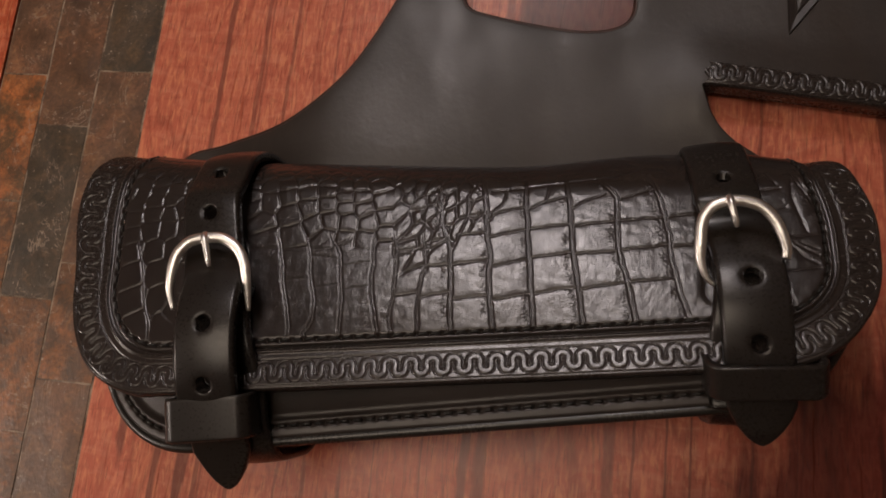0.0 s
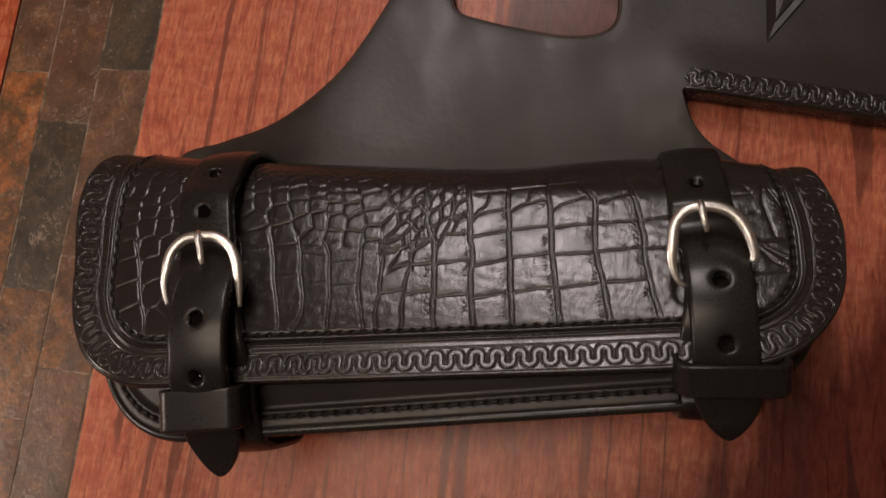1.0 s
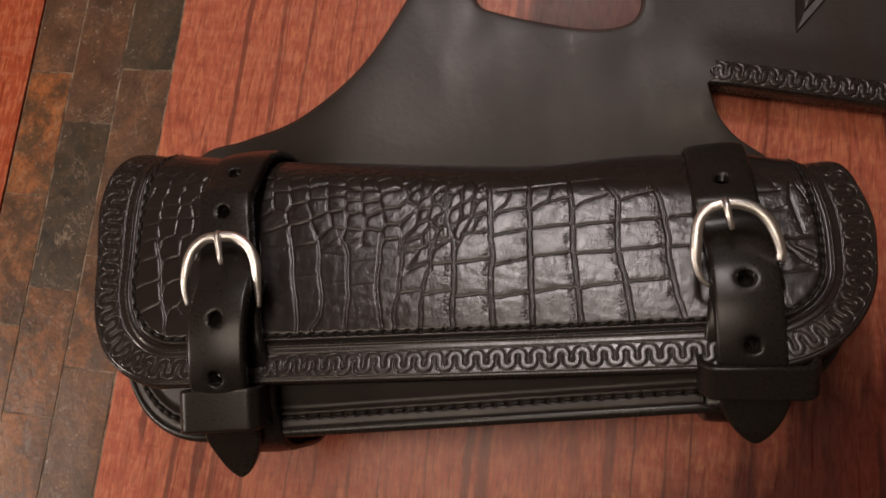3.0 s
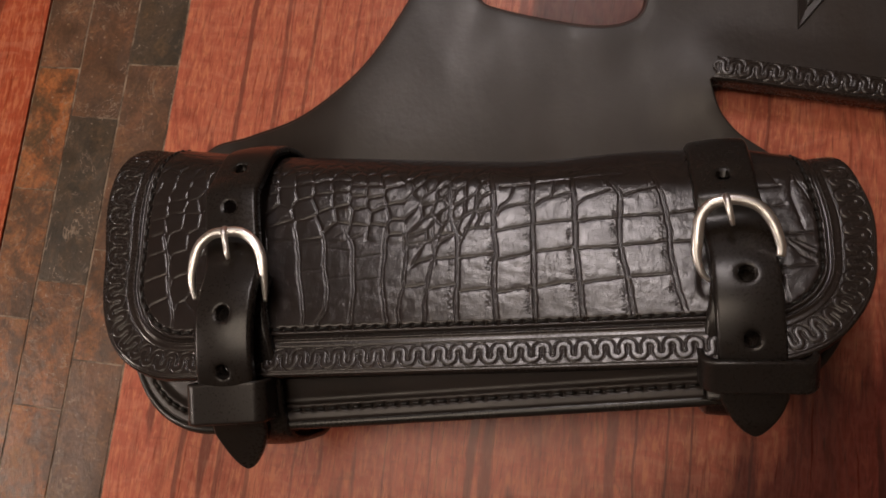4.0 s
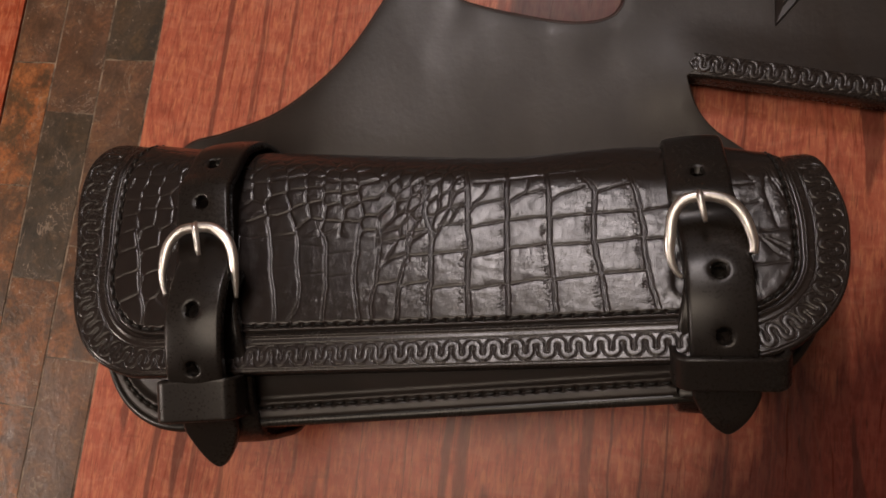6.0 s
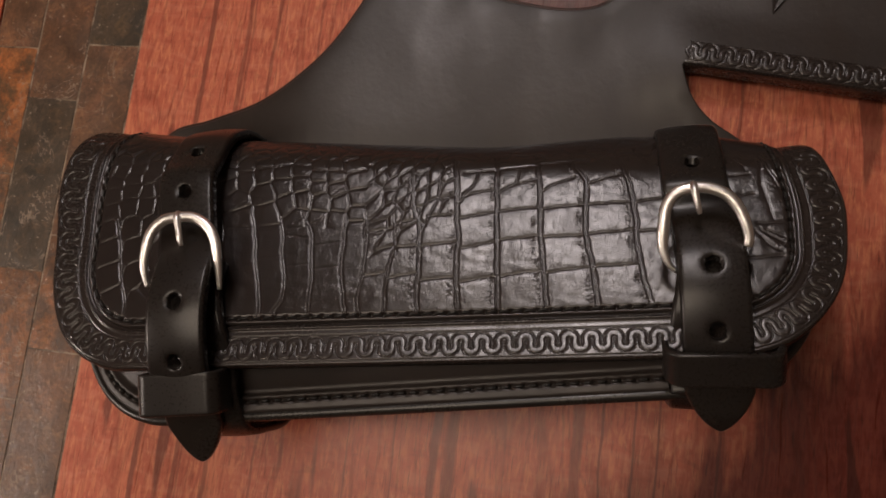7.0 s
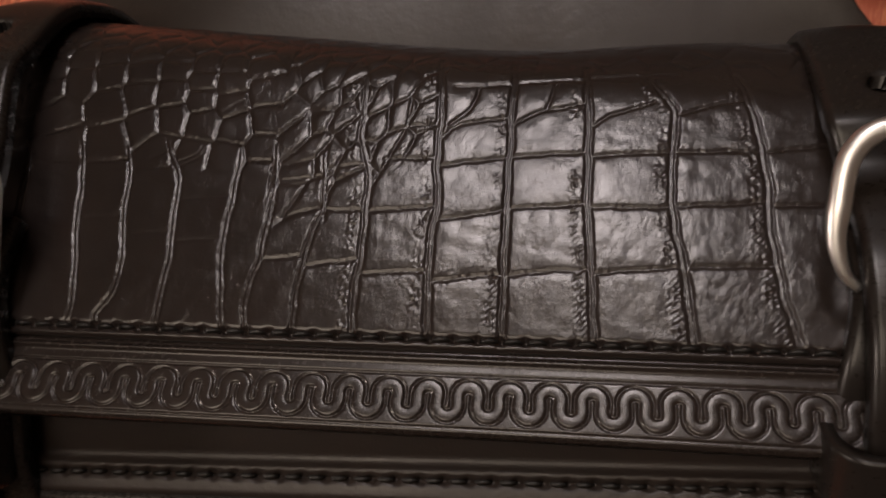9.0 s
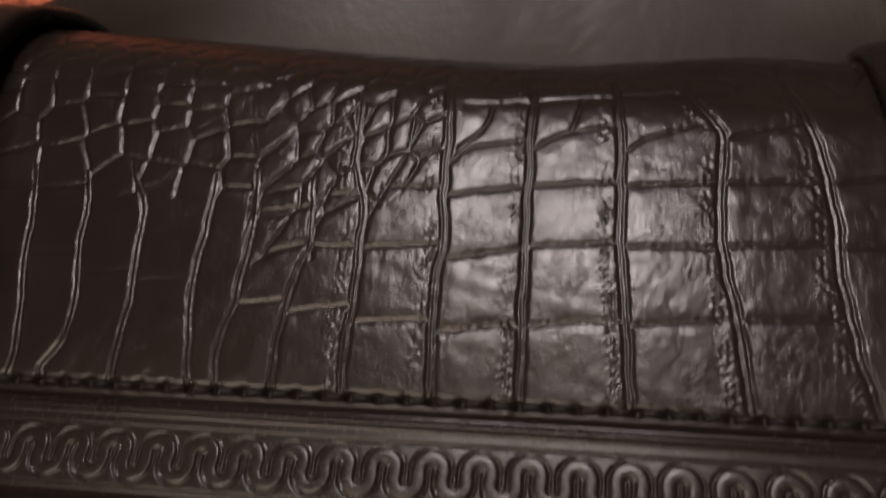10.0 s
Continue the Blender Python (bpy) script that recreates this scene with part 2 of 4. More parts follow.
SLATE_BROWN = slate("brown_slate", (0.132, 0.067, 0.038), (0.16, 0.077, 0.037), 0.6)
SLATE_DARK = slate("dark_slate", (0.080, 0.056, 0.036), (0.110, 0.067, 0.038), 0.35)
SLATE_RUST = slate("rusty_slate", (0.132, 0.069, 0.038), (0.28, 0.108, 0.037), 0.95)
SLATE_PATCH = slate("orange_stained_slate", (0.135, 0.074, 0.038), (0.36, 0.120, 0.036), 1.05)


def plain(name, colour, rough, scale=40, bumps=0.0004):
    n = Nodes(name)
    spread = n.noise(scale, 4)
    n.bump(n.noise(scale * 8, 3), bumps, 0.5)
    tone = n.ramp(spread, [(0.3, tuple(0.88 * c for c in colour)), (0.7, colour)])
    return n.set(Base_Color=tone, Roughness=rough)


def grout():
    """Pale joint filler, dark with dirt in places."""
    n = Nodes("grout")
    n.bump(n.noise(900, 3), 0.0002, 0.6)
    return n.set(Base_Color=n.ramp(n.noise(70, 5, 0.65), [(0.42, (0.09, 0.062, 0.042)), (0.60, (0.34, 0.26, 0.19))]), Roughness=0.8)


GROUT = grout()
WALL_PAINT = plain("wall_paint", (0.62, 0.52, 0.42), 0.8, 6)
CEILING_PAINT = plain("ceiling_paint", (0.72, 0.68, 0.60), 0.85, 6)
FLOOR_MAT = plain("floor_finish", (0.16, 0.10, 0.07), 0.5, 9)
METAL_SHADE = plain("lamp_shade", (0.30, 0.26, 0.22), 0.4, 30)


def glow(name, colour, strength):
    n = Nodes(name)
    return n.set(Base_Color=(0.8, 0.8, 0.8), Emission_Color=colour, Emission_Strength=strength)


LAMP_GLASS = glow("lit_lamp_glass", (1.0, 0.82, 0.64), 3.2)


# ---- mesh helpers ----
def make(name, mesh, material, parent=None, label=""):
    mesh.materials.append(material)
    ob = new(name, mesh)
    ob.parent = parent
    if label:
        ob["label"] = label
    return ob


def raw(name, verts, faces, smooth=True):
    mesh = bpy.data.meshes.new(name)
    mesh.from_pydata(verts, [], faces)
    mesh.polygons.foreach_set("use_smooth", [smooth] * len(mesh.polygons))
    mesh.update()
    return mesh


def part(name, bm, material, parent, label="", smooth=True):
    mesh = bpy.data.meshes.new(name)
    bmesh.ops.recalc_face_normals(bm, faces=bm.faces)
    for f in bm.faces:
        f.smooth = smooth
    bm.to_mesh(mesh)
    bm.free()
    return make(name, mesh, material, parent, label)


def thing(name, place=(0, 0, 0), **tags):
    ob = new(name)
    ob.location = place
    ob.empty_display_size = 0.02
    bpy.context.view_layer.update()
    return tagged(ob, **tags)


def normals(p):
    du, dv = np.gradient(p, axis=1), np.gradient(p, axis=0)
    n = np.cross(du, dv)
    return n / np.maximum(np.linalg.norm(n, axis=2, keepdims=True), 1e-12)


def sheet(name, p, thick, keep=None, drop=None, crisp=False):
    """A closed sheet: the grid p of points (rows x columns x 3) as its upper face, and thick metres below it. keep: mask of quads."""
    rows, cols = p.shape[:2]
    n = normals(p) if drop is None else np.broadcast_to(drop, p.shape)
    if n[..., 2].mean() < 0:
        n = -n
    index = np.arange(rows * cols).reshape(rows, cols)
    quads = np.stack([index[:-1, :-1], index[:-1, 1:], index[1:, 1:], index[1:, :-1]], -1).reshape(-1, 4)
    if keep is not None:
        quads = quads[keep.reshape(-1)]
    a, b, c = (p.reshape(-1, 3)[quads[:, i]] for i in (0, 1, 2))
    if np.cross(b - a, c - a)[:, 2].sum() < 0:
        quads = quads[:, ::-1]
    if not thick:
        return raw(name, p.reshape(-1, 3), quads.tolist())
    verts = np.concatenate([p.reshape(-1, 3), (p - n * thick).reshape(-1, 3)])
    half = rows * cols
    edges = np.concatenate([quads[:, [i, (i + 1) % 4]] for i in range(4)])
    seen = set(map(tuple, edges.tolist()))
    rim = [(i, j) for i, j in seen if (j, i) not in seen]
    if crisp:
        verts = np.concatenate([verts, verts])
        sides = [(j + 2 * half, i + 2 * half, i + 3 * half, j + 3 * half) for i, j in rim]
    else:
        sides = [(j, i, i + half, j + half) for i, j in rim]
    faces = quads.tolist() + (quads[:, ::-1] + half).tolist() + sides
    return raw(name, verts, faces)


def smooth_line(points, step):
    """Points along a Catmull-Rom curve through the given ones, at about even steps."""
    pts = [Vector(p) for p in points]
    pts = [2 * pts[0] - pts[1], *pts, 2 * pts[-1] - pts[-2]]
    fine = []
    for a, b, c, d in zip(pts, pts[1:], pts[2:], pts[3:]):
        for k in range(24):
            t = k / 24
            fine.append(0.5 * (2 * b + (c - a) * t + (2 * a - 5 * b + 4 * c - d) * t * t + (3 * b - a - 3 * c + d) * t ** 3))
    fine.append(pts[-2])
    fine = np.array([tuple(v) for v in fine])
    run = np.concatenate([[0], np.cumsum(np.linalg.norm(np.diff(fine, axis=0), axis=1))])
    even = np.linspace(0, run[-1], max(3, int(round(run[-1] / step)) + 1))
    return np.stack([np.interp(even, run, fine[:, i]) for i in range(fine.shape[1])], 1)


def tube(name, line, radius, sides=12, flat=1.0):
    """A closed round bar along the points of line; radius may be one number or one for each point."""
    line = np.asarray(line, float)
    radius = np.broadcast_to(np.asarray(radius, float), (len(line),))
    along = np.gradient(line, axis=0)
    along /= np.linalg.norm(along, axis=1, keepdims=True)
    up = np.array((0, 0, 1.0))
    verts, faces = [], []
    for i, (c, d) in enumerate(zip(line, along)):
        side = np.cross(d, up)
        side /= max(np.linalg.norm(side), 1e-9)
        top = np.cross(side, d)
        for k in range(sides):
            a = 2 * math.pi * k / sides
            verts.append(c + radius[i] * (math.cos(a) * side + flat * math.sin(a) * top))
    for i in range(len(line) - 1):
        for k in range(sides):
            a, b = i * sides + k, i * sides + (k + 1) % sides
            faces.append((a, b, b + sides, a + sides))
    faces.append(tuple(range(sides))[::-1])
    faces.append(tuple((len(line) - 1) * sides + k for k in range(sides)))
    mesh = raw(name, [tuple(v) for v in verts], faces)
    return mesh


def box_mesh(name, x0, x1, y0, y1, z0, z1, bevel=0.0, segments=2):
    bm = bmesh.new()
    bmesh.ops.create_cube(bm, size=1.0)
    for v in bm.verts:
        v.co = ((x0 + x1) / 2 + v.co.x * (x1 - x0), (y0 + y1) / 2 + v.co.y * (y1 - y0), (z0 + z1) / 2 + v.co.z * (z1 - z0))
    if bevel:
        bmesh.ops.bevel(bm, geom=bm.edges[:], offset=bevel, segments=segments, profile=0.5, affect="EDGES")
    mesh = bpy.data.meshes.new(name)
    bm.to_mesh(mesh)
    bm.free()
    return mesh


# ---- the room that closes the place ----
FLOOR_Z, CEIL_Z, R = -0.76, 1.72, 2.3
tagged(make("floor", box_mesh("floor", -R, R, -R, R, FLOOR_Z - 0.1, FLOOR_Z), FLOOR_MAT), "brown floor under the table", "floor", kind="structure")
tagged(make("ceiling", box_mesh("ceiling", -R, R, -R, R, CEIL_Z, CEIL_Z + 0.1), CEILING_PAINT), "plain off-white ceiling", "ceiling", kind="structure")
for wall, box in {"wall_north": (-R, R, R, R + 0.1), "wall_south": (-R, R, -R - 0.1, -R), "wall_east": (R, R + 0.1, -R, R), "wall_west": (-R - 0.1, -R, -R, R)}.items():
    tagged(make(wall, box_mesh(wall, *box, FLOOR_Z, CEIL_Z), WALL_PAINT), "plain beige painted wall", "wall", kind="structure")


def lamp_fixture(name, place, radius, label, stretch=1.0):
    """A shallow shade with a lit glass in it, hung on a rod from the ceiling."""
    lamp = thing(name, (place.x, place.y, place.z), label=label, category="lamp")
    bm = bmesh.new()
    rings = [(radius, 0.012), (radius * 0.96, 0.03), (radius * 0.7, 0.075), (radius * 0.25, 0.10), (0.015, 0.11), (0.006, 0.13), (0.006, CEIL_Z - place.z)]
    loops = [[bm.verts.new((r * math.cos(k * math.pi / 20), r * (stretch if r > 0.1 else 1.0) * math.sin(k * math.pi / 20), h)) for k in range(40)] for r, h in rings]
    for a, b in zip(loops, loops[1:]):
        for k in range(40):
            bm.faces.new((a[k], a[(k + 1) % 40], b[(k + 1) % 40], b[k]))
    part("shade", bm, METAL_SHADE, lamp)
    bm = bmesh.new()
    bmesh.ops.create_cone(bm, cap_ends=True, segments=40, radius1=radius * 0.93, radius2=radius * 0.93, depth=0.01, matrix=Matrix.Translation((0, 0, 0.02)) @ Matrix.Diagonal((1, stretch, 1, 1)))
    part("glass", bm, LAMP_GLASS, lamp, smooth=False)


lamp_fixture("unseen_lamp", KEY_AT, 0.195, "long oval metal pendant lamp, lit, hanging from the ceiling", 1.6)
lamp_fixture("ceiling_lamp", TOP_AT, 0.49, "wide round metal ceiling lamp, lit, close to the ceiling")
# a body for the added side lamp, out of view
lamp_fixture("unseen_lamp", SIDE_AT, 0.08, "unseen small round lamp, lit, added low beside the table")

# ---- the table ----
TABLE_AT = Vector((-0.1698, 0.090, 0))
TABLE_TOP_THICK = 0.028
A0, A1 = -0.62, 0.62
table = tagged(new("table"), "red lacquered hardwood table with an inlaid slate tile strip", "table")
table.matrix_world = Matrix.Translation((TABLE_AT.x, TABLE_AT.y, FLOOR_Z)) @ Matrix.Rotation(GRAIN_TURN, 4, "Z")
TO_TABLE = -FLOOR_Z


def board(b0, b1, a0, a1, material, top=0.0, name="plank"):
    """One board of the top, in the table's own axes: b across, a along the grain."""
    return make(name, box_mesh(name, b0 + 0.00002, b1 - 0.00002, a0, a1, TO_TABLE - TABLE_TOP_THICK, TO_TABLE + top, 0.00012, 1), material, table)


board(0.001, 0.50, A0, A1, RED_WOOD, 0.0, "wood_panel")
for b0, b1 in ((-0.165, -0.0882), (-0.245, -0.165)):
    board(b0, b1, A0, A1, ORANGE_WOOD)
make("tile_bed", box_mesh("tile_bed", -0.0872, 0.0008, A0, A1, TO_TABLE - TABLE_TOP_THICK, TO_TABLE - 0.00062), GROUT, table)
for a, b in ((A0 + 0.05, -0.2), (A0 + 0.05, 0.44), (A1 - 0.05, -0.2), (A1 - 0.05, 0.44)):
    make("leg", box_mesh("leg", b - 0.03, b + 0.03, a - 0.03, a + 0.03, 0, TO_TABLE - TABLE_TOP_THICK, 0.004), DEEP_WOOD, table)

TILE_CUTS = [
    (-0.0869, -0.0603, [A0, -0.42, -0.30, -0.195, -0.098, -0.028, 0.042, 0.13, 0.24, 0.38, A1], "BRBRRPBBRB"),
    (-0.0599, -0.0303, [A0, -0.45, -0.33, -0.23, -0.142, -0.077, 0.014, 0.105, 0.21, 0.35, A1], "RBBRRDBBBB"),
    (-0.0299, 0.0000, [A0, -0.43, -0.31, -0.215, -0.116, -0.058, 0.045, 0.12, 0.23, 0.36, A1], "BRBBRBDBRB"),
]
SLATES = {"B": SLATE_BROWN, "P": SLATE_PATCH, "D": SLATE_DARK, "R": SLATE_RUST}


def slate_tile(b0, b1, a0, a1, material, seed):
    """A cleft slate tile with uneven edges and a slightly rough top."""
    rng = random.Random(seed)
    nb, na = 7, max(6, int((a1 - a0) / 0.005))
    jag = [rng.uniform(-0.00018, 0.00018) for _ in range(2 * (na + nb) + 8)]
    p = np.zeros((na + 1, nb + 1, 3))
    for i in range(na + 1):
        for j in range(nb + 1):
            x = b0 + (b1 - b0) * j / nb + (jag[i] if j in (0, nb) else 0) + (0.0004 if j == 0 else -0.0004 if j == nb else 0)
            y = a0 + (a1 - a0) * i / na + (jag[na + j] if i in (0, na) else 0) + (0.0004 if i == 0 else -0.0004 if i == na else 0)
            edge = i in (0, na) or j in (0, nb)
            z = 0.0002 * noise.noise((x * 55 + seed, y * 55, seed)) - (0.0003 if edge else 0.0002)
            p[i, j] = (x, y, TO_TABLE + z)
    make("tile", sheet("tile", p, 0.004, None, None, True), material, table)


for column, (b0, b1, cuts, kinds) in enumerate(TILE_CUTS):
    for row, (a0, a1, kind) in enumerate(zip(cuts, cuts[1:], kinds)):
        slate_tile(b0, b1, a0, a1, SLATES[kind], 10 * column + row)


# ---- the flat leather panel ----
def outline_sheet(name, outline, holes, step, height, thick, bevel=0.0008):
    """A leather sheet cut to an outline, with holes, following height(x, y), with rounded edges."""
    from mathutils.geometry import delaunay_2d_cdt

    loops = [outline, *holes]
    pts, edges = [], []
    for loop in loops:
        start = len(pts)
        pts += [Vector((p[0], p[1])) for p in loop]
        edges += [(start + i, start + (i + 1) % len(loop)) for i in range(len(loop))]
    count = len(pts)
    border = np.array([tuple(p) for p in pts])
    low, high = border.min(0), border.max(0)
    for x in np.arange(low[0], high[0], step):
        for y in np.arange(low[1], high[1], step):
            if np.hypot(border[:, 0] - x, border[:, 1] - y).min() > step * 0.6:
                pts.append(Vector((x, y)))
    verts, _, tris, _, _, _ = delaunay_2d_cdt(pts, edges, [], 0, 1e-7)

    def inside(x, y):
        odd = False
        for loop in loops:
            for (xa, ya), (xb, yb) in zip(loop, [*loop[1:], loop[0]]):
                if (ya > y) != (yb > y) and x < (xb - xa) * (y - ya) / (yb - ya) + xa:
                    odd = not odd
        return odd

    flat = [[(p[0], p[1]) for p in loop] for loop in loops]
    loops = flat
    bm = bmesh.new()
    top = [bm.verts.new((v.x, v.y, height(v.x, v.y))) for v in verts]
    bottom = [bm.verts.new((v.x, v.y, height(v.x, v.y) - thick)) for v in verts]
    for tri in tris:
        cx, cy = (sum(verts[i][k] for i in tri) / 3 for k in (0, 1))
        if inside(cx, cy):
            bm.faces.new([top[i] for i in tri])
            bm.faces.new([bottom[i] for i in reversed(tri)])
    for e in [e for e in bm.edges if e.is_boundary and e.verts[0] in set(top)]:
        i, j = top.index(e.verts[0]), top.index(e.verts[1])
        bm.faces.new((top[j], top[i], bottom[i], bottom[j]))
    for v in [v for v in bm.verts if not v.link_faces]:
        bm.verts.remove(v)
    bmesh.ops.recalc_face_normals(bm, faces=bm.faces)
    if bevel:
        sharp = [e for e in bm.edges if len(e.link_faces) == 2 and e.calc_face_angle() > 1.0]
        bmesh.ops.bevel(bm, geom=sharp, offset=bevel, segments=2, profile=0.6, affect="EDGES")
    return bm


def ease(x, a, b):
    t = min(max((x - a) / (b - a), 0.0), 1.0)
    return t * t * (3 - 2 * t)


PANEL_THICK = 0.0035


def panel_height(x, y):
    """The panel stands highest near its curved side, sinks towards its free end and curls up along its tooled edge."""
    along = y + 0.26 * max(x - 0.107, 0.0)
    rest = 0.0160 * ease(x, -0.13, -0.060) * (1 - 0.56 * ease(x, -0.065, 0.045) - 0.29 * ease(x, 0.0, 0.14)) * ease(y, 0.015, 0.06) * (1 - 0.6 * ease(y, 0.06, 0.20))
    curl = 0.0070 * ease(x, 0.075, 0.118) * ease(along, 0.062, 0.088) * (1 - ease(along, 0.092, 0.128)) * (1 - 0.5 * ease(x, 0.14, 0.28))
    return 0.0045 + rest + curl + 0.0010 * noise.noise((x * 16, y * 16, 3.0)) * ease(y, 0.07, 0.10)


LEFT_SIDE = smooth_line([(-0.146, 0.010), (-0.150, 0.060), (-0.140, 0.083), (-0.1165, 0.0880), (-0.0822, 0.0938), (-0.0527, 0.1147), (-0.0272, 0.1546), (-0.006, 0.200), (0.008, 0.25), (0.012, 0.34)], 0.004)
RIGHT_SIDE = smooth_line([(0.1070, 0.0918), (0.1098, 0.0788), (0.1168, 0.0683), (0.129, 0.0582), (0.142, 0.0455), (0.146, 0.010), (0.140, -0.03)], 0.004)
CUTOUT = smooth_line([(0.0011, 0.1562), (0.0041, 0.144), (0.0146, 0.1382), (0.0336, 0.1315), (0.0556, 0.1256), (0.0716, 0.1254), (0.0806, 0.1311), (0.0831, 0.1448), (0.0816, 0.1728), (0.0696, 0.1888), (0.0296, 0.1942), (0.0056, 0.1842), (0.0011, 0.1602)], 0.003)[:-1]
PANEL_OUTLINE = [*map(tuple, LEFT_SIDE), (0.3158, 0.34), (0.3158, 0.0362), *[(0.3158 - 0.2088 * k / 40, 0.0362 + 0.0556 * k / 40) for k in range(1, 40)], *map(tuple, RIGHT_SIDE), (0.0, -0.035), (-0.14, -0.03)]
leather_panel = tagged(part("leather_panel", outline_sheet("leather_panel", PANEL_OUTLINE, [list(map(tuple, CUTOUT))], 0.007, panel_height, PANEL_THICK), HIDE_LEATHER, None),
                       "flat black leather panel with a cut-out and tooled edge", "leather panel")

for rim_of in (LEFT_SIDE, np.vstack([CUTOUT, CUTOUT[:1]])):
    rim_of = np.array([(x, y, panel_height(x, y) - 0.0016) for x, y in rim_of[:, :2]])
    make("burnished_edge", tube("burnished_edge", rim_of, 0.0015, 8), REDDENED_EDGE, leather_panel, "dark cut edge with the table's red reflection in its colour")

# ---- tooled meander: relief of one repeat, as a table of distances to its centre line ----
WAVE, BAND_HALF = 0.0079, 0.0030
_sig = np.linspace(0, 1, 400, endpoint=False)
_dir = 1.66 * np.cos(2 * np.pi * _sig)
_mx, _my = np.cumsum(np.cos(_dir)), np.cumsum(np.sin(_dir))
_mx, _my = _mx / _mx[-1] * WAVE, (_my - (_my.max() + _my.min()) / 2) / (_my.max() - _my.min()) * 2 * BAND_HALF
_mx, _my = np.concatenate([_mx - WAVE, _mx, _mx + WAVE]), np.concatenate([_my] * 3)
NS, NW = 160, 200
_gs, _gw = np.meshgrid(np.arange(NS) * WAVE / NS, np.linspace(-0.0072, 0.0072, NW), indexing="ij")
MEANDER = np.sqrt(((_gs[..., None] - _mx) ** 2 + (_gw[..., None] - _my) ** 2).min(-1))


def meander_relief(s, w, depth):
    """The stamped band's height at s along and w across from its middle line."""
    d = MEANDER[(s / WAVE * NS).astype(int) % NS, np.clip(((w + 0.0072) / 0.0144 * (NW - 1)).round().astype(int), 0, NW - 1)]
    dome = np.clip(1 - (d / 0.0013) ** 2, 0, 1)
    return depth * (0.12 * dome - 0.42 * np.exp(-((d - 0.00138) / 0.00024) ** 2))


# raised tooled edge of the panel
def panel_edge():
    a, b = np.array((0.1081, 0.0930)), np.array((0.3040, 0.0415))
    d = (b - a) / np.linalg.norm(b - a)
    n = np.array((-d[1], d[0]))
    s = np.arange(0, np.linalg.norm(b - a), 0.0003)
    w = np.linspace(-0.0015, 0.0105, 44)
    sg, wg = np.meshgrid(s, w)
    jag = 0.0012 * np.sin(wg * 900) * np.exp(-sg / 0.002)
    p = a + (sg + jag)[..., None] * d + wg[..., None] * n
    h = np.vectorize(panel_height)(p[..., 0], p[..., 1]) + 0.0016
    h += meander_relief(sg * 1.09, (wg - 0.0048) * 1.02, 0.0009)
    h -= 0.0016 * (np.clip(1 - (wg + 0.0015) / 0.0015, 0, 1) ** 2 + np.clip(1 - (0.0105 - wg) / 0.0012, 0, 1) ** 2)
    h -= 0.0005 * np.exp(-((wg - 0.0003) / 0.0004) ** 2)
    return sheet("tooled_edge", np.dstack([p, h]), 0.0085, None, np.array((0.0, 0.0, 1.0)))


make("tooled_edge", panel_edge(), TOOLED_LEATHER, leather_panel, "raised black edge strip tooled with a meander")


def star_mesh(cx, cy, outer, turn):
    bm = bmesh.new()
    z = panel_height(cx, cy)
    ring = []
    for grow, lift in ((1.0, -0.0005), (0.97, 0.0012), (0.80, 0.0006), (0.77, 0.0014)):
        loop = []
        for k in range(10):
            r = outer * (1.0 if k % 2 == 0 else 0.40) * grow
            a = radians(turn + 90 + 36 * k)
            x, y = cx + r * math.cos(a), cy + r * math.sin(a)
            loop.append(bm.verts.new((x, y, panel_height(x, y) + lift)))
        ring.append(loop)
    for a, b in zip(ring, ring[1:]):
        for k in range(10):
            bm.faces.new((a[k], a[(k + 1) % 10], b[(k + 1) % 10], b[k]))
    peak = bm.verts.new((cx, cy, z + 0.0035))
    for k in range(10):
        bm.faces.new((ring[-1][k], ring[-1][(k + 1) % 10], peak))
    return bm


part("star", star_mesh(0.1678, 0.1614, 0.0530, 12.0), BLACK_LEATHER, leather_panel, "black leather star with grooved outline", smooth=False)

# ---- the tool bag: its surface ----
_v = np.linspace(0, 0.16, 16001)
_slope = np.radians(np.interp(_v, [0, 0.006, 0.014, 0.022, 0.076, 0.081, 0.086, 0.093, 0.103, 0.118, 0.16], [-17, -18.5, -18.5, -13.5, -13.5, -19, -33, -53, -72, -90, -98]))
_mid = (_slope[1:] + _slope[:-1]) / 2
_py = -0.0365 + np.concatenate([[0], np.cumsum(np.cos(_mid))]) * 0.00001
_pz = 0.0678 + np.concatenate([[0], np.cumsum(np.sin(_mid))]) * 0.00001


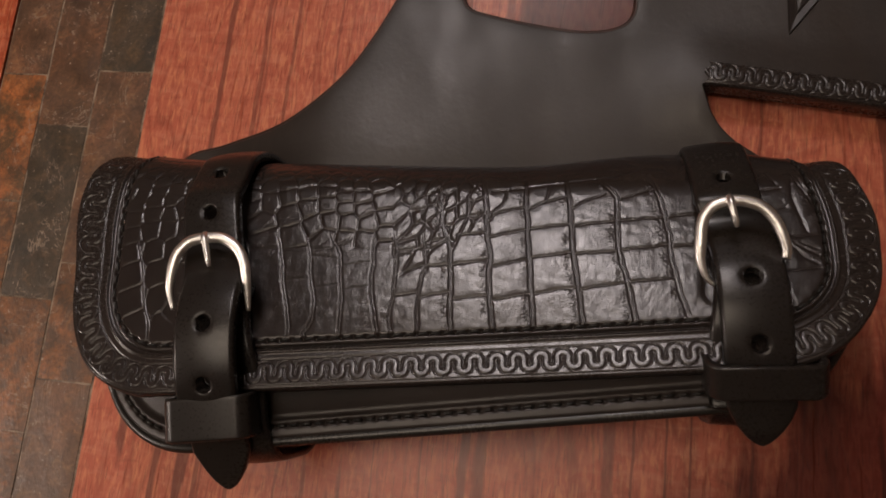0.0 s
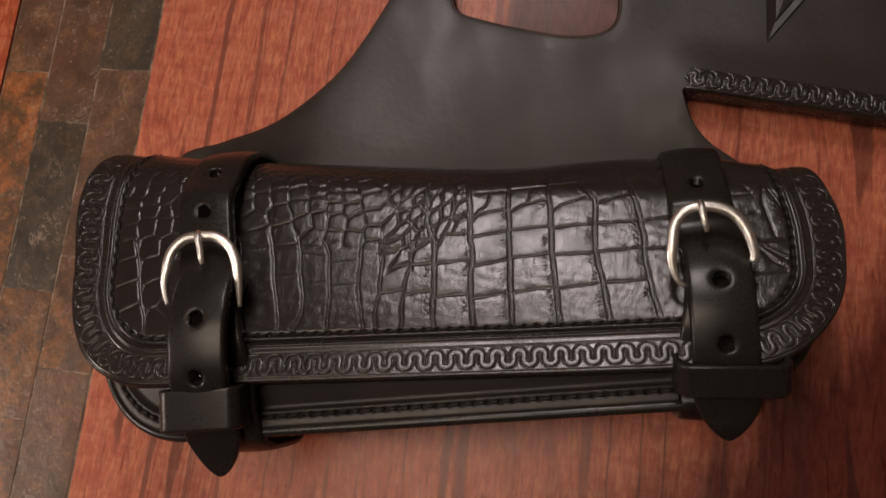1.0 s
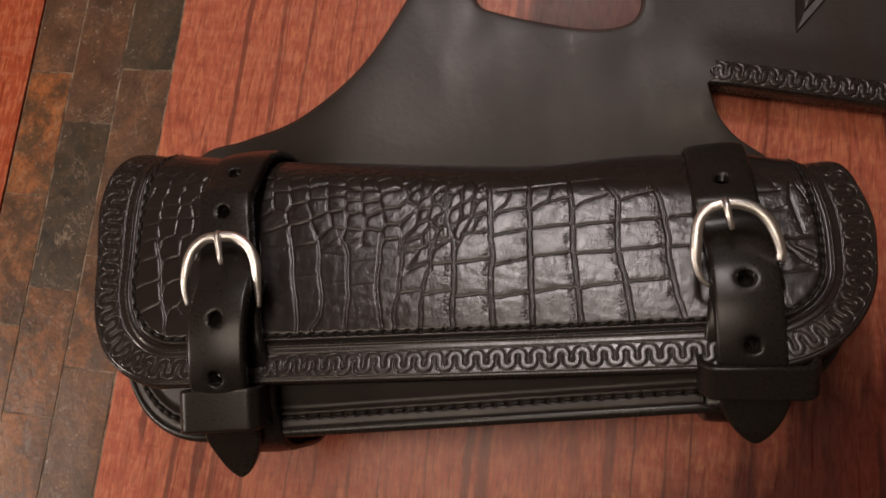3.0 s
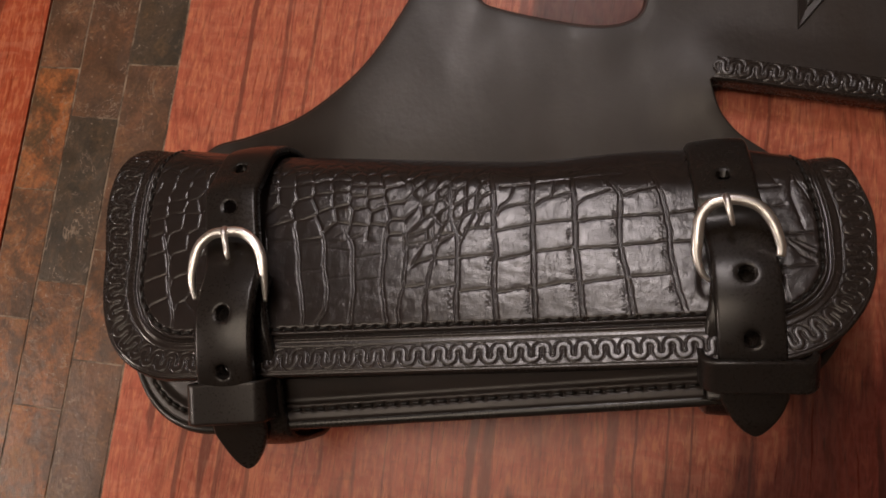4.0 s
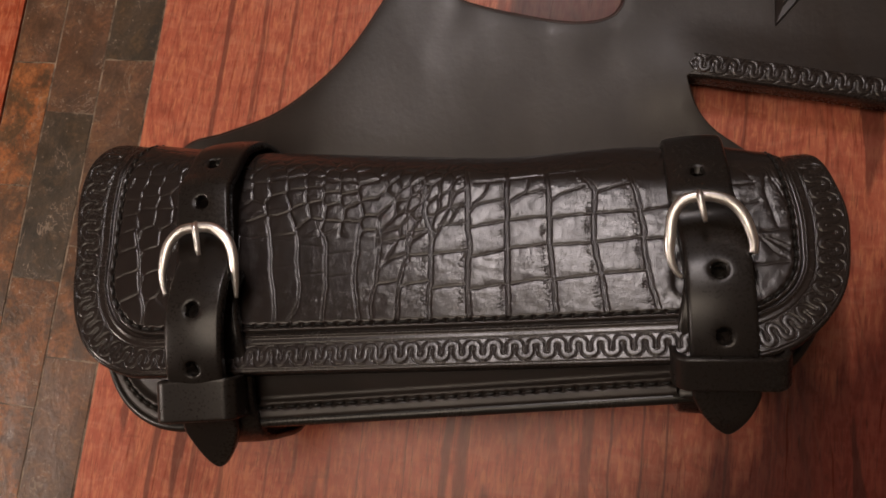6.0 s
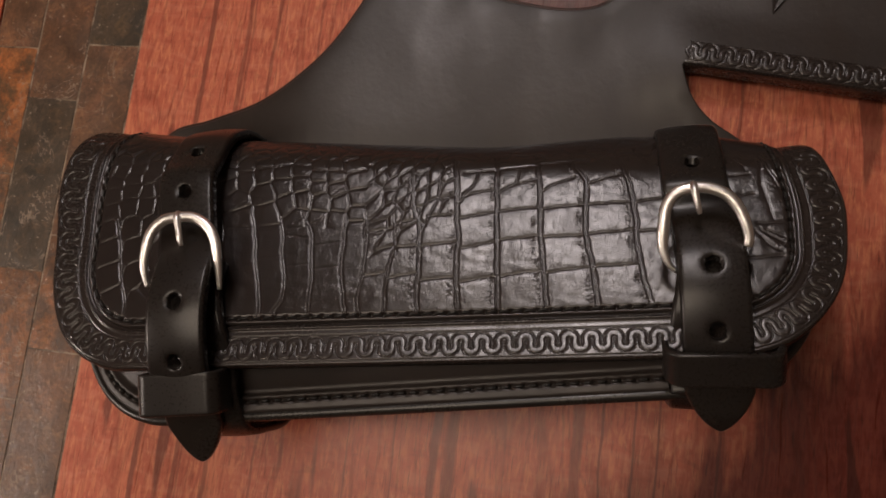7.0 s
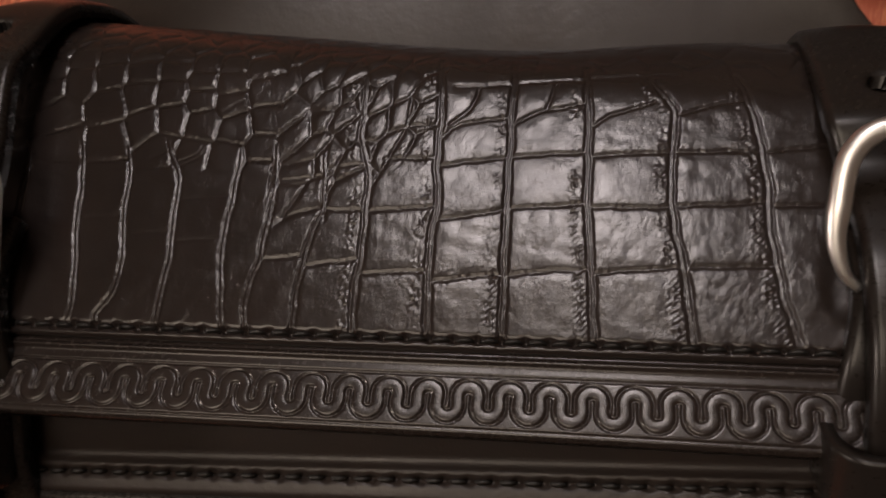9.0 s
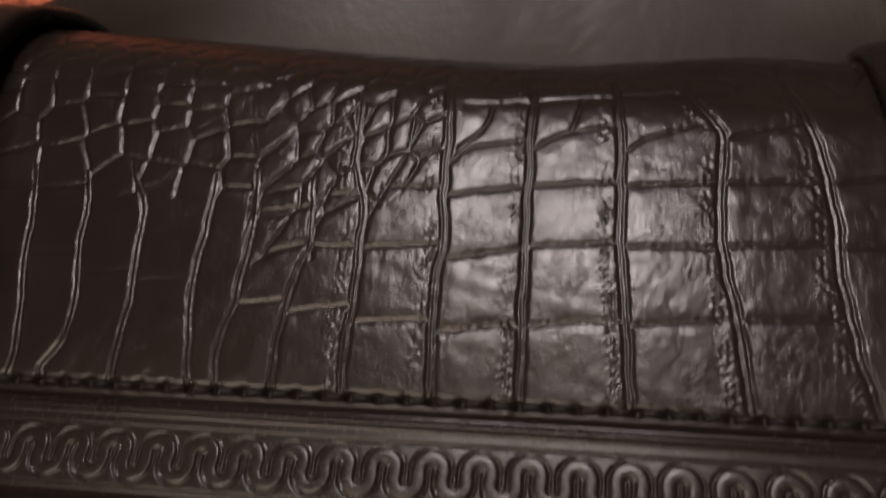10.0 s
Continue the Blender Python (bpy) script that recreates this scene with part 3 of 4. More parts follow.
def bag_surface(x, v):
    """The flap's upper face: x along the bag, v from the flap's edge up and over the back."""
    x, v = np.broadcast_arrays(np.asarray(x, float), np.asarray(v, float))
    y, z = np.interp(v, _v, _py), np.interp(v, _v, _pz)
    y = y + np.maximum(y + 0.02, 0) * (-1.3 * x + 10 * np.minimum(x + 0.08, 0) ** 2 + 20 * np.maximum(x - 0.09, 0) ** 2)
    rise = lambda q, a, b: (lambda t: t * t * (3 - 2 * t))(np.clip((q - a) / (b - a), 0, 1))
    y = y + 0.006 * rise(v, 0.085, 0.105) * rise(x, 0.015, 0.09) * (1 - rise(x, 0.108, 0.145))
    full = np.clip(z / 0.06, 0, 1)
    z = z + full * (0.0022 * np.minimum((np.maximum(x - 0.03, 0) / 0.09) ** 2, 1.3) + 0.054 * np.maximum(0.03 - x, 0) - 0.002 * np.maximum((x - 0.12) / 0.035, 0) ** 2)
    right, left = np.clip((x - 0.09) / 0.065, 0, 1) ** 2, np.clip((-x - 0.10) / 0.055, 0, 1) ** 2
    x = x + right * (0.0030 * np.exp(-((v - 0.060) / 0.018) ** 2) - 0.0045 * np.clip((v - 0.062) / 0.035, 0, 1.4) ** 2) - 0.0070 * left * np.exp(-((v - 0.072) / 0.022) ** 2)
    return np.stack([x, y, z], -1)


def bag_normal(x, v):
    e = 0.0004
    n = np.cross(bag_surface(x + e, v) - bag_surface(x - e, v), bag_surface(x, v + e) - bag_surface(x, v - e))
    return n / np.linalg.norm(n, axis=-1, keepdims=True)


def on_bag(x, v, h):
    return bag_surface(x, v) + bag_normal(x, v) * np.asarray(h)[..., None]


FLAP_L, FLAP_R, FLAP_V0, FLAP_R0 = -0.1540, 0.1535, 0.0005, 0.042
BORDER = 0.0165
V_FAR = 0.150


def flap_sides(v, inset=0.0):
    """Ends of the flap along x at v, with rounded lower corners."""
    r = FLAP_R0 - inset
    drop = np.clip((v - FLAP_V0 - inset) / r, 0, 1)
    round_off = r * (1 - np.sqrt(np.clip(1 - (1 - drop) ** 2, 0, 1)))
    return FLAP_L + inset + round_off, FLAP_R - inset - round_off


bag = thing("tool_bag", (0.0, 0.0, 0.004), label="black tooled leather tool bag with crocodile-grain flap, buckled shut", category="bag")
bag_inverse = Matrix.Translation((0, 0, -0.004))


def bag_part(name, mesh, material, parent=None, label=""):
    """Meshes are given in world places; the parts hang under the bag."""
    if parent is None or parent is bag:
        mesh.transform(bag_inverse)
        return make(name, mesh, material, bag, label)
    mesh.transform(bag_inverse)
    return make(name, mesh, material, parent, label)


def flap_base():
    v = np.concatenate([FLAP_V0 + 0.0004 + 0.012 * np.linspace(0, 1, 24) ** 1.6, np.linspace(0.0145, V_FAR, 70)])
    left, right = flap_sides(v)
    k = np.linspace(0, 1, 140)
    x = left[:, None] + 0.0004 + (right - left - 0.0008)[:, None] * k[None]
    return sheet("flap", on_bag(x, v[:, None] + 0 * x, np.full(x.shape, -0.0012)), 0.0032)


flap = bag_part("flap", flap_base(), BLACK_LEATHER, None, "black leather flap")


def border_path(step):
    """The flap's outline in x and v, from the far left round the lower edge to the far right, with inward directions."""
    pts, inward = [], []
    top, r = 0.118, FLAP_R0
    for v in np.arange(top, FLAP_V0 + r, -step):
        pts.append((FLAP_L, v)), inward.append((1, 0))
    for a in np.arange(math.pi, 1.5 * math.pi, step / r):
        pts.append((FLAP_L + r + r * math.cos(a), FLAP_V0 + r + r * math.sin(a))), inward.append((-math.cos(a), -math.sin(a)))
    for x in np.arange(FLAP_L + r, FLAP_R - r, step):
        pts.append((x, FLAP_V0)), inward.append((0, 1))
    for a in np.arange(1.5 * math.pi, 2 * math.pi, step / r):
        pts.append((FLAP_R - r + r * math.cos(a), FLAP_V0 + r + r * math.sin(a))), inward.append((-math.cos(a), -math.sin(a)))
    for v in np.arange(FLAP_V0 + r, top, step):
        pts.append((FLAP_R, v)), inward.append((-1, 0))
    return np.array(pts), np.array(inward)


def tooled_border():
    pts, inward = border_path(0.00024)
    run = np.concatenate([[0], np.cumsum(np.linalg.norm(np.diff(pts, axis=0), axis=1))])
    w = np.concatenate([[0.0, 0.0002, 0.0005, 0.0009], np.linspace(0.0013, BORDER + 0.002, 84)])
    wg, sg = np.meshgrid(w, run)
    xv = pts[:, None, :] + wg[..., None] * inward[:, None, :]
    h = -0.0016 * np.clip(1 - wg / 0.0014, 0, 1) ** 2
    h = h - 0.00045 * np.exp(-((wg - 0.0014) / 0.00025) ** 2) - 0.00035 * np.exp(-((wg - 0.0119) / 0.0003) ** 2)
    h = h + 0.0007 * np.exp(-((wg - 0.0150) / 0.0006) ** 2)
    h = h + meander_relief(sg, wg - 0.0068, 0.00090)
    return sheet("border", on_bag(xv[..., 0], xv[..., 1], h), 0.0012)


bag_part("border", tooled_border(), TOOLED_LEATHER, flap, "black border tooled with a meander")

# ---- crocodile-grain panel: grooves in millimetres, x along the bag and v up the flap ----
FURROWS = [
    [(-75.1, 87.4), (-71.4, 70.6), (-71.3, 64.4), (-67.8, 53.9), (-65.7, 41.1), (-63.2, 30.5), (-61.8, 23.1), (-63.3, 16.9)],
    [(-66.5, 84.5), (-64.7, 79.3), (-62.3, 67.7), (-58.2, 60.5), (-55.7, 50.9), (-55.1, 43.4), (-52.8, 32.7), (-53.6, 25.2), (-55.9, 22.1), (-54.7, 16.9)],
    [(-46.2, 56.6), (-43.7, 52.1), (-43.2, 44.6), (-42.2, 34.9), (-42.2, 27.4), (-42.3, 17.0)],
    [(-35.3, 84.3), (-33.9, 73.5), (-31.8, 70.3), (-30.8, 65.1), (-30.3, 49.1), (-30.9, 42.5), (-30.1, 33.9), (-26.7, 17.0)],
    [(-27.0, 85.5), (-26.2, 77.5), (-24.6, 69.4), (-22.5, 62.0), (-21.2, 52.4), (-21.6, 41.5), (-22.0, 33.9), (-23.2, 26.4), (-21.9, 17.0)],
    [(-11.2, 79.3), (-10.0, 68.5), (-11.0, 61.1), (-9.6, 48.2), (-11.4, 41.6), (-12.5, 29.6), (-12.0, 17.0)],
    [(-46.2, 56.6), (-48.2, 60.0), (-49.5, 63.8), (-54.3, 66.6), (-57.8, 75.8), (-55.5, 80.5)],
    [(-44.8, 56.0), (-40.0, 59.3), (-39.6, 65.1), (-41.8, 75.2), (-41.8, 83.0)],
    [(-49.5, 63.8), (-47.0, 64.6), (-49.3, 77.2), (-49.5, 82.0)],
    [(-80.5, 40.0), (-81.8, 55.0), (-84.2, 61.7)],
    [(-82.0, 71.8), (-82.0, 78.5), (-83.0, 83.5)],
]
FURROWS_WIDE = [
    [(-3.9, 80.5), (-3.7, 71.7), (-2.7, 63.3), (-0.5, 55.8), (-0.2, 47.1), (0.2, 38.4), (-0.2, 28.6), (0.9, 17.0)],
    [(12.9, 87.2), (14.1, 70.9), (14.2, 60.2), (15.4, 50.5), (14.6, 39.5), (15.9, 17.0)],
    [(29.9, 87.4), (30.0, 68.8), (30.1, 48.4), (30.9, 17.0)],
    [(45.8, 87.5), (46.9, 72.1), (46.9, 50.6), (48.0, 35.2), (49.0, 17.0)],
    [(59.7, 85.5), (63.9, 78.7), (64.9, 74.3), (63.8, 53.8), (65.7, 39.6), (66.5, 30.8), (68.0, 17.0)],
    [(77.7, 87.5), (80.7, 76.4), (82.7, 59.2), (82.5, 48.3), (84.0, 32.9), (85.5, 24.3), (86.9, 17.0)],
    [(130.1, 87.6), (134.0, 68.9), (136.9, 52.3), (133.6, 43.6)],
]
CREASES = [
    [(15.2, 66.6), (18.4, 69.8), (30.0, 73.1)], [(15.2, 59.2), (30.0, 62.5)], [(15.5, 46.1), (30.1, 49.4)], [(14.9, 31.9), (30.4, 34.1)],
    [(30.0, 69.9), (35.3, 74.2), (46.9, 77.6)], [(30.0, 62.5), (46.9, 64.6)], [(30.1, 49.4), (46.9, 51.7)], [(30.4, 34.1), (48.0, 36.3)],
    [(46.9, 71.0), (51.1, 74.3), (60.7, 78.7)], [(46.9, 63.6), (64.9, 65.7)], [(46.9, 50.6), (63.7, 51.6)], [(48.0, 35.2), (65.6, 37.4)],
]
CREASES_MORE = [
    [(64.9, 75.4), (79.7, 81.0)], [(64.9, 65.7), (81.7, 66.7)], [(63.7, 51.6), (82.6, 53.8)], [(65.6, 37.4), (83.2, 38.4)], [(82.7, 66.7), (94.2, 68.7)], [(82.6, 52.7), (94.0, 53.7)],
    [(2.6, 60.2), (14.2, 61.3)], [(-0.2, 47.1), (15.4, 49.4)], [(-0.5, 32.9), (14.8, 34.1)], [(6.8, 68.7), (14.1, 69.8)], [(-9.9, 56.8), (-1.6, 59.0)], [(-9.6, 47.1), (-0.2, 47.1)], [(-11.9, 34.0), (0.3, 36.2)],
    [(-22.3, 53.5), (-10.9, 54.7)], [(-22.1, 35.0), (-13.1, 36.1)], [(6.7, 77.3), (6.8, 69.7), (4.7, 63.4), (0.6, 53.7)], [(22.5, 80.9), (20.5, 74.1), (16.2, 69.8)], [(39.5, 82.2), (37.4, 75.3)],
    [(17.0, 80.0), (29.0, 81.5)], [(30.0, 82.0), (45.0, 84.0)], [(46.0, 84.5), (59.0, 86.5), (66.0, 87.5)],
]
CREASES_FAINT = [
    [(-70.8, 53.9), (-56.9, 54.1)], [(-55.8, 52.0), (-44.6, 51.0)], [(-44.4, 47.8), (-31.3, 49.0)], [(-66.8, 42.2), (-55.1, 43.4)], [(-54.6, 39.1), (-42.8, 40.3)], [(-42.6, 38.1), (-30.6, 39.3)],
    [(-78.0, 62.4), (-73.0, 66.4), (-62.5, 67.8)], [(-37.0, 69.8), (-31.6, 73.0)], [(-57.0, 74.0), (-50.5, 73.0)], [(-52.0, 57.0), (-48.0, 59.5)], [(-40.0, 60.0), (-36.5, 58.0)],
]
# flank scales at the right end
CREASES_RIGHT_END = [
    [(117.0, 78.0), (121.0, 78.0), (124.0, 78.2)], [(121.5, 86.5), (123.5, 80.0)], [(116.5, 68.0), (124.5, 68.8)], [(124.0, 54.5), (133.0, 54.0)], [(123.5, 51.0), (127.0, 45.5), (131.5, 41.2)],
    [(125.0, 51.3), (132.0, 45.2)], [(127.0, 51.5), (132.0, 47.8)], [(121.0, 38.8), (132.0, 39.0)], [(129.5, 82.2), (127.5, 74.0), (128.5, 62.8), (129.5, 55.8)], [(115.5, 78.5), (116.0, 71.0)],
]
FURROWS_ENDS = [[(-128.0, 57.8), (-125.0, 49.0), (-122.0, 36.0), (-118.5, 27.5), (-117.5, 20.2)], [(120.5, 35.5), (120.5, 29.2), (121.5, 22.8)]]
# middles of the small scales
CELLS_LEFT_END = [
    (-131.0, 66.8), (-131.0, 71.8), (-123.5, 69.5), (-123.5, 74.0), (-117.0, 75.5), (-116.0, 69.2), (-124.0, 62.5), (-116.0, 63.2), (-130.0, 60.0), (-129.5, 54.2), (-121.5, 54.0), (-112.0, 55.8), (-127.5, 45.5),
    (-119.5, 45.8), (-125.5, 36.0), (-117.0, 36.0), (-122.5, 27.5), (-113.5, 25.8), (-112.0, 71.0), (-109.5, 64.0), (-129.5, 76.8), (-122.5, 78.2), (-115.5, 79.8), (-108.0, 75.2), (-134.0, 77.8), (-129.5, 81.2),
    (-122.5, 82.8), (-116.0, 84.8), (-108.5, 82.0),
]
CELLS_LEFT = [
    (-83.0, 83.5), (-75.5, 82.0), (-68.5, 83.0), (-60.0, 83.8), (-51.0, 83.5), (-43.5, 82.5), (-37.0, 82.5), (-30.0, 82.8), (-83.5, 77.2), (-82.0, 73.0), (-75.0, 75.2), (-67.5, 77.5), (-59.0, 79.2),
    (-51.0, 80.2), (-58.5, 72.8), (-50.5, 74.0), (-43.5, 77.2), (-43.0, 72.8), (-36.5, 77.0), (-35.5, 72.0), (-28.0, 75.8), (-77.5, 66.2), (-66.0, 69.5), (-55.5, 65.0), (-49.0, 66.8), (-41.5, 66.2),
    (-33.0, 65.8), (-26.0, 67.8), (-75.0, 59.3), (-63.5, 60.5), (-50.5, 59.3), (-42.5, 58.0), (-34.0, 58.0), (-25.5, 61.2), (-75.0, 51.0), (-62.5, 51.0), (-49.5, 50.5), (-36.0, 50.5), (-25.0, 54.8),
]
CELLS_MIDDLE = [
    (-22.5, 78.0), (-17.0, 77.0), (-20.5, 71.3), (-17.5, 65.8), (-12.0, 73.5), (-13.5, 69.2), (-14.5, 61.5), (-10.5, 59.3), (-16.0, 55.5), (-18.0, 50.5), (-13.5, 50.5), (-15.0, 41.8), (-7.0, 77.5),
    (-8.0, 71.0), (-5.5, 66.5), (-4.0, 75.8), (-4.0, 60.8), (0.0, 75.8), (-1.0, 68.0), (5.5, 72.0), (4.0, 63.5), (10.5, 72.8), (12.0, 64.0), (-4.0, 52.0), (8.0, 53.2), (-12.0, 82.0), (-7.0, 82.5),
    (-1.0, 82.0), (5.0, 79.5), (10.5, 79.0), (-18.0, 82.5),
]


def line_distance(x, v, lines, reach=9.0):
    """Millimetres to the nearest of the lines."""
    best = np.full(x.shape, 99.0)
    for line in lines:
        line = smooth_line([(*p, 0.0) for p in line], 2.5) if len(line) > 2 else np.array([(*p, 0.0) for p in line], float)
        low, high = line.min(0) - reach, line.max(0) + reach
        near = (x > low[0]) & (x < high[0]) & (v > low[1]) & (v < high[1])
        px, pv, d = x[near], v[near], best[near]
        for a, b in zip(line[:-1, :2], line[1:, :2]):
            ab = b - a
            t = np.clip(((px - a[0]) * ab[0] + (pv - a[1]) * ab[1]) / max(ab @ ab, 1e-9), 0, 1)
            d = np.minimum(d, np.hypot(px - a[0] - t * ab[0], pv - a[1] - t * ab[1]))
        best[near] = d
    return best


def cell_distance(x, v, seeds, stretch, lean):
    """Millimetres to the edge of the nearest cell; cells are lean-tilted and stretched along v."""
    q = np.stack([x - lean * v, v / stretch], -1)
    s = np.stack([seeds[:, 0] - lean * seeds[:, 1], seeds[:, 1] / stretch], -1)
    out = np.empty(len(x))
    for k in range(0, len(x), 20000):
        d = np.sqrt(((q[k:k + 20000, None] - s[None]) ** 2).sum(-1))
        two = np.partition(d, 1, axis=1)[:, :2]
        out[k:k + 20000] = (two[:, 1] - two[:, 0]) / 2
    return out


def scatter(seed, x0, x1, v0, v1, dx, dv, jitter):
    rng = np.random.RandomState(seed)
    pts = []
    for r, v in enumerate(np.arange(v0, v1, dv)):
        for x in np.arange(x0 + (r % 2) * dx / 2, x1, dx):
            pts.append((x + rng.uniform(-jitter, jitter) * dx, v + rng.uniform(-jitter, jitter) * dv))
    return np.array(pts)


def wavy(x, v, scale, seed):
    """Cheap smooth noise of about unit height, made of a few slanted waves."""
    rng = np.random.RandomState(seed)
    total = np.zeros_like(x)
    for _ in range(14):
        a, f, ph = rng.uniform(0, 6.283), rng.uniform(0.6, 1.6) / scale, rng.uniform(0, 6.283)
        total += np.sin((x * math.cos(a) + v * math.sin(a)) * f * 6.283 + ph)
    return total / 3.7


def croc_relief(x, v):
    """Height in metres of the grain at x, v in millimetres."""
    xw, vw = x + 0.14 * wavy(x, v, 11, 1) + 0.075 * wavy(x, v, 2.1, 2), v + 0.16 * wavy(x, v, 9, 3) + 0.075 * wavy(x, v, 2.1, 4)
    thin, wide = line_distance(xw, vw, FURROWS + FURROWS_ENDS), line_distance(xw, vw, FURROWS_WIDE)
    crease, faint = line_distance(xw, vw, CREASES + CREASES_MORE), line_distance(xw, vw, CREASES_FAINT)
    flank = line_distance(xw, vw, CREASES_RIGHT_END)
    cells, weight = np.full(x.shape, 99.0), np.zeros(x.shape)
    upper = scatter(6, -92, 20, 87.5, 112, 7.4, 4.6, 0.28)
    zones = [
        ((xw > -140) & (xw < -88), 26 + 0 * xw, np.vstack([CELLS_LEFT_END, scatter(5, -140, -84, 86, 112, 6.8, 5.8, 0.30), [(-104.0, 66.0), (-104.0, 55.0), (-106.0, 44.0), (-108.0, 32.0)]]), 1.0, 0.15, 0.85),
        ((xw > -88) & (xw < -23), 53.5 + 0 * xw, np.vstack([CELLS_LEFT, upper[upper[:, 0] < -20], [(-15.0, 66.0), (-15.0, 76.0)]]), 1.0, 0.0, 1.0),
        ((xw >= -23) & (xw < 14.5), 42 + 1.0 * np.maximum(xw + 10, 0), np.vstack([CELLS_MIDDLE, upper[upper[:, 0] >= -24], [(18.0, 64.0), (18.0, 74.0)]]), 1.5, 0.40, 1.0),
        ((xw >= 14.5) & (xw < 112), 84 + 0.05 * np.maximum(xw - 20, 0), scatter(9, 8, 145, 78, 112, 9.5, 5.4, 0.36), 0.9, 0.1, 0.9),
    ]
    for mask, begins, seeds, stretch, lean, depth in zones:
        mask = mask & (vw > begins)
        cells[mask] = cell_distance(xw[mask], vw[mask], seeds, stretch, lean)
        weight[mask] = depth * np.clip((vw[mask] - begins[mask]) / 3.0, 0, 1)
    furrow = np.interp(wide, [0, 0.25, 0.48, 0.64, 0.88, 1.25, 3.0], [0.14, 0.12, 0.03, 0.03, 0.17, 0.265, 0.30])
    ridge = np.interp(thin, [0, 0.2, 0.42, 0.56, 0.8, 1.3], [0.25, 0.22, 0.08, 0.08, 0.25, 0.30])
    ridge = 0.30 - (0.30 - ridge) * np.interp(vw, [55, 63], [1.0, 0.10])
    cut = np.interp(crease, [0, 0.16, 0.42, 0.9, 2.4], [-0.01, 0.04, 0.17, 0.25, 0.30])
    small = np.interp(cells, [0, 0.14, 0.38, 0.9, 2.0, 4.0], [-0.01, 0.04, 0.16, 0.27, 0.34, 0.375])
    small = 0.31 - (0.31 - small) * weight
    slight = 0.30 - np.interp(faint, [0, 0.25, 0.8], [0.16, 0.10, 0.0]) * 0.6
    slight = np.minimum(slight, np.interp(flank, [0, 0.2, 0.5, 1.2, 3.0], [0.04, 0.08, 0.18, 0.26, 0.31]))
    h = np.minimum(np.minimum(cut, small), slight)
    h = np.where(wide < 0.62, furrow, np.minimum(h, furrow))
    h = np.where((thin < 0.55) & (vw < 60), np.minimum(ridge, furrow), np.minimum(h, ridge))
    margin = np.exp(-((line_distance(xw + 2.6, vw, FURROWS_WIDE) / 1.2) ** 2)) * (wide > 1.2)
    h += 0.085 * margin * wavy(x, v, 1.3, 11) * (0.5 + 0.5 * wavy(x, v, 7.0, 12))
    h += 0.018 * wavy(x, v, 6.0, 6) + 0.004 * wavy(x, v, 1.7, 8)
    return h * 0.001


PANEL_UP = 0.0016


def seam_points(inset, start):
    """Places of the seam's stitches in x and v, from start on."""
    pts, inward = border_path(0.0002)
    pts = pts + inset * inward
    run = np.concatenate([[0], np.cumsum(np.linalg.norm(np.diff(pts, axis=0), axis=1))])
    return [tuple(pts[min(int(np.searchsorted(run, s)), len(pts) - 1)]) for s in np.arange(start, run[-1] - 0.012, 0.0048)]


def croc_panel():
    inset = BORDER
    v = np.concatenate([FLAP_V0 + inset + 0.006 * np.linspace(0, 1, 24), np.arange(FLAP_V0 + inset + 0.0063, 0.108, 0.0003), np.linspace(0.1085, V_FAR - 0.004, 30)])
    left, right = flap_sides(v, inset)
    k = np.linspace(0, 1, 1200)
    x = left[:, None] + (right - left)[:, None] * k[None]
    vg = v[:, None] + 0 * x
    edge = np.minimum(np.minimum(x - left[:, None], right[:, None] - x), vg - FLAP_V0 - inset)
    corner = np.hypot(np.maximum(FLAP_L + FLAP_R0 - x, x - FLAP_R + FLAP_R0), np.minimum(vg - FLAP_V0 - FLAP_R0, 0))
    in_corner = (vg < FLAP_V0 + FLAP_R0) & ((x < FLAP_L + FLAP_R0) | (x > FLAP_R - FLAP_R0))
    edge = np.where(in_corner, FLAP_R0 - inset - corner, edge)
    h = PANEL_UP - 0.0011 * np.clip(1 - edge / 0.0012, 0, 1) ** 2
    fade = np.clip((edge - 0.0008) / 0.002, 0, 1)
    h = h + fade * (croc_relief(x * 1000, vg * 1000) - 0.00025)
    h = h - 0.00055 * np.exp(-((edge - 0.0024) / 0.0007) ** 2)
    for hx, hv in seam_points(BORDER + 0.0024, 0.0144):
        rows = np.nonzero(np.abs(v - hv) < 0.003)[0]
        if len(rows):
            near = slice(rows[0], rows[-1] + 1)
            h[near] -= 0.0009 * np.exp(-((x[near] - hx) ** 2 + (vg[near] - hv) ** 2) / 0.0008 ** 2)
    return sheet("crocodile_panel", on_bag(x, vg, h), 0.0014)


bag_part("crocodile_panel", croc_panel(), CROC_LEATHER, flap, "glossy black crocodile-grain leather panel")


# ---- stitches ----
def stitch_mesh():
    line = [(-0.0017, 0, -0.0009), (-0.0013, 0, -0.0001), (-0.0006, 0, 0.0003), (0.0006, 0, 0.0003), (0.0013, 0, -0.0001), (0.0017, 0, -0.0009)]
    return tube("stitch", line, [0.0003, 0.00045, 0.00055, 0.00055, 0.00045, 0.0003], 5)


STITCH = stitch_mesh()
STITCH.materials.append(THREAD)


def stitch_at(place, along, up, parent):
    x = Vector(along).normalized()
    z = Vector(up).normalized()
    y = z.cross(x).normalized()
    z = x.cross(y)
    ob = new("stitch", STITCH)
    ob.parent = parent
    ob.matrix_parent_inverse = Matrix.Identity(4)
    m = Matrix((x, y, z)).transposed().to_4x4()
    m.translation = bag_inverse @ Vector(place)
    ob.matrix_local = m
    return ob


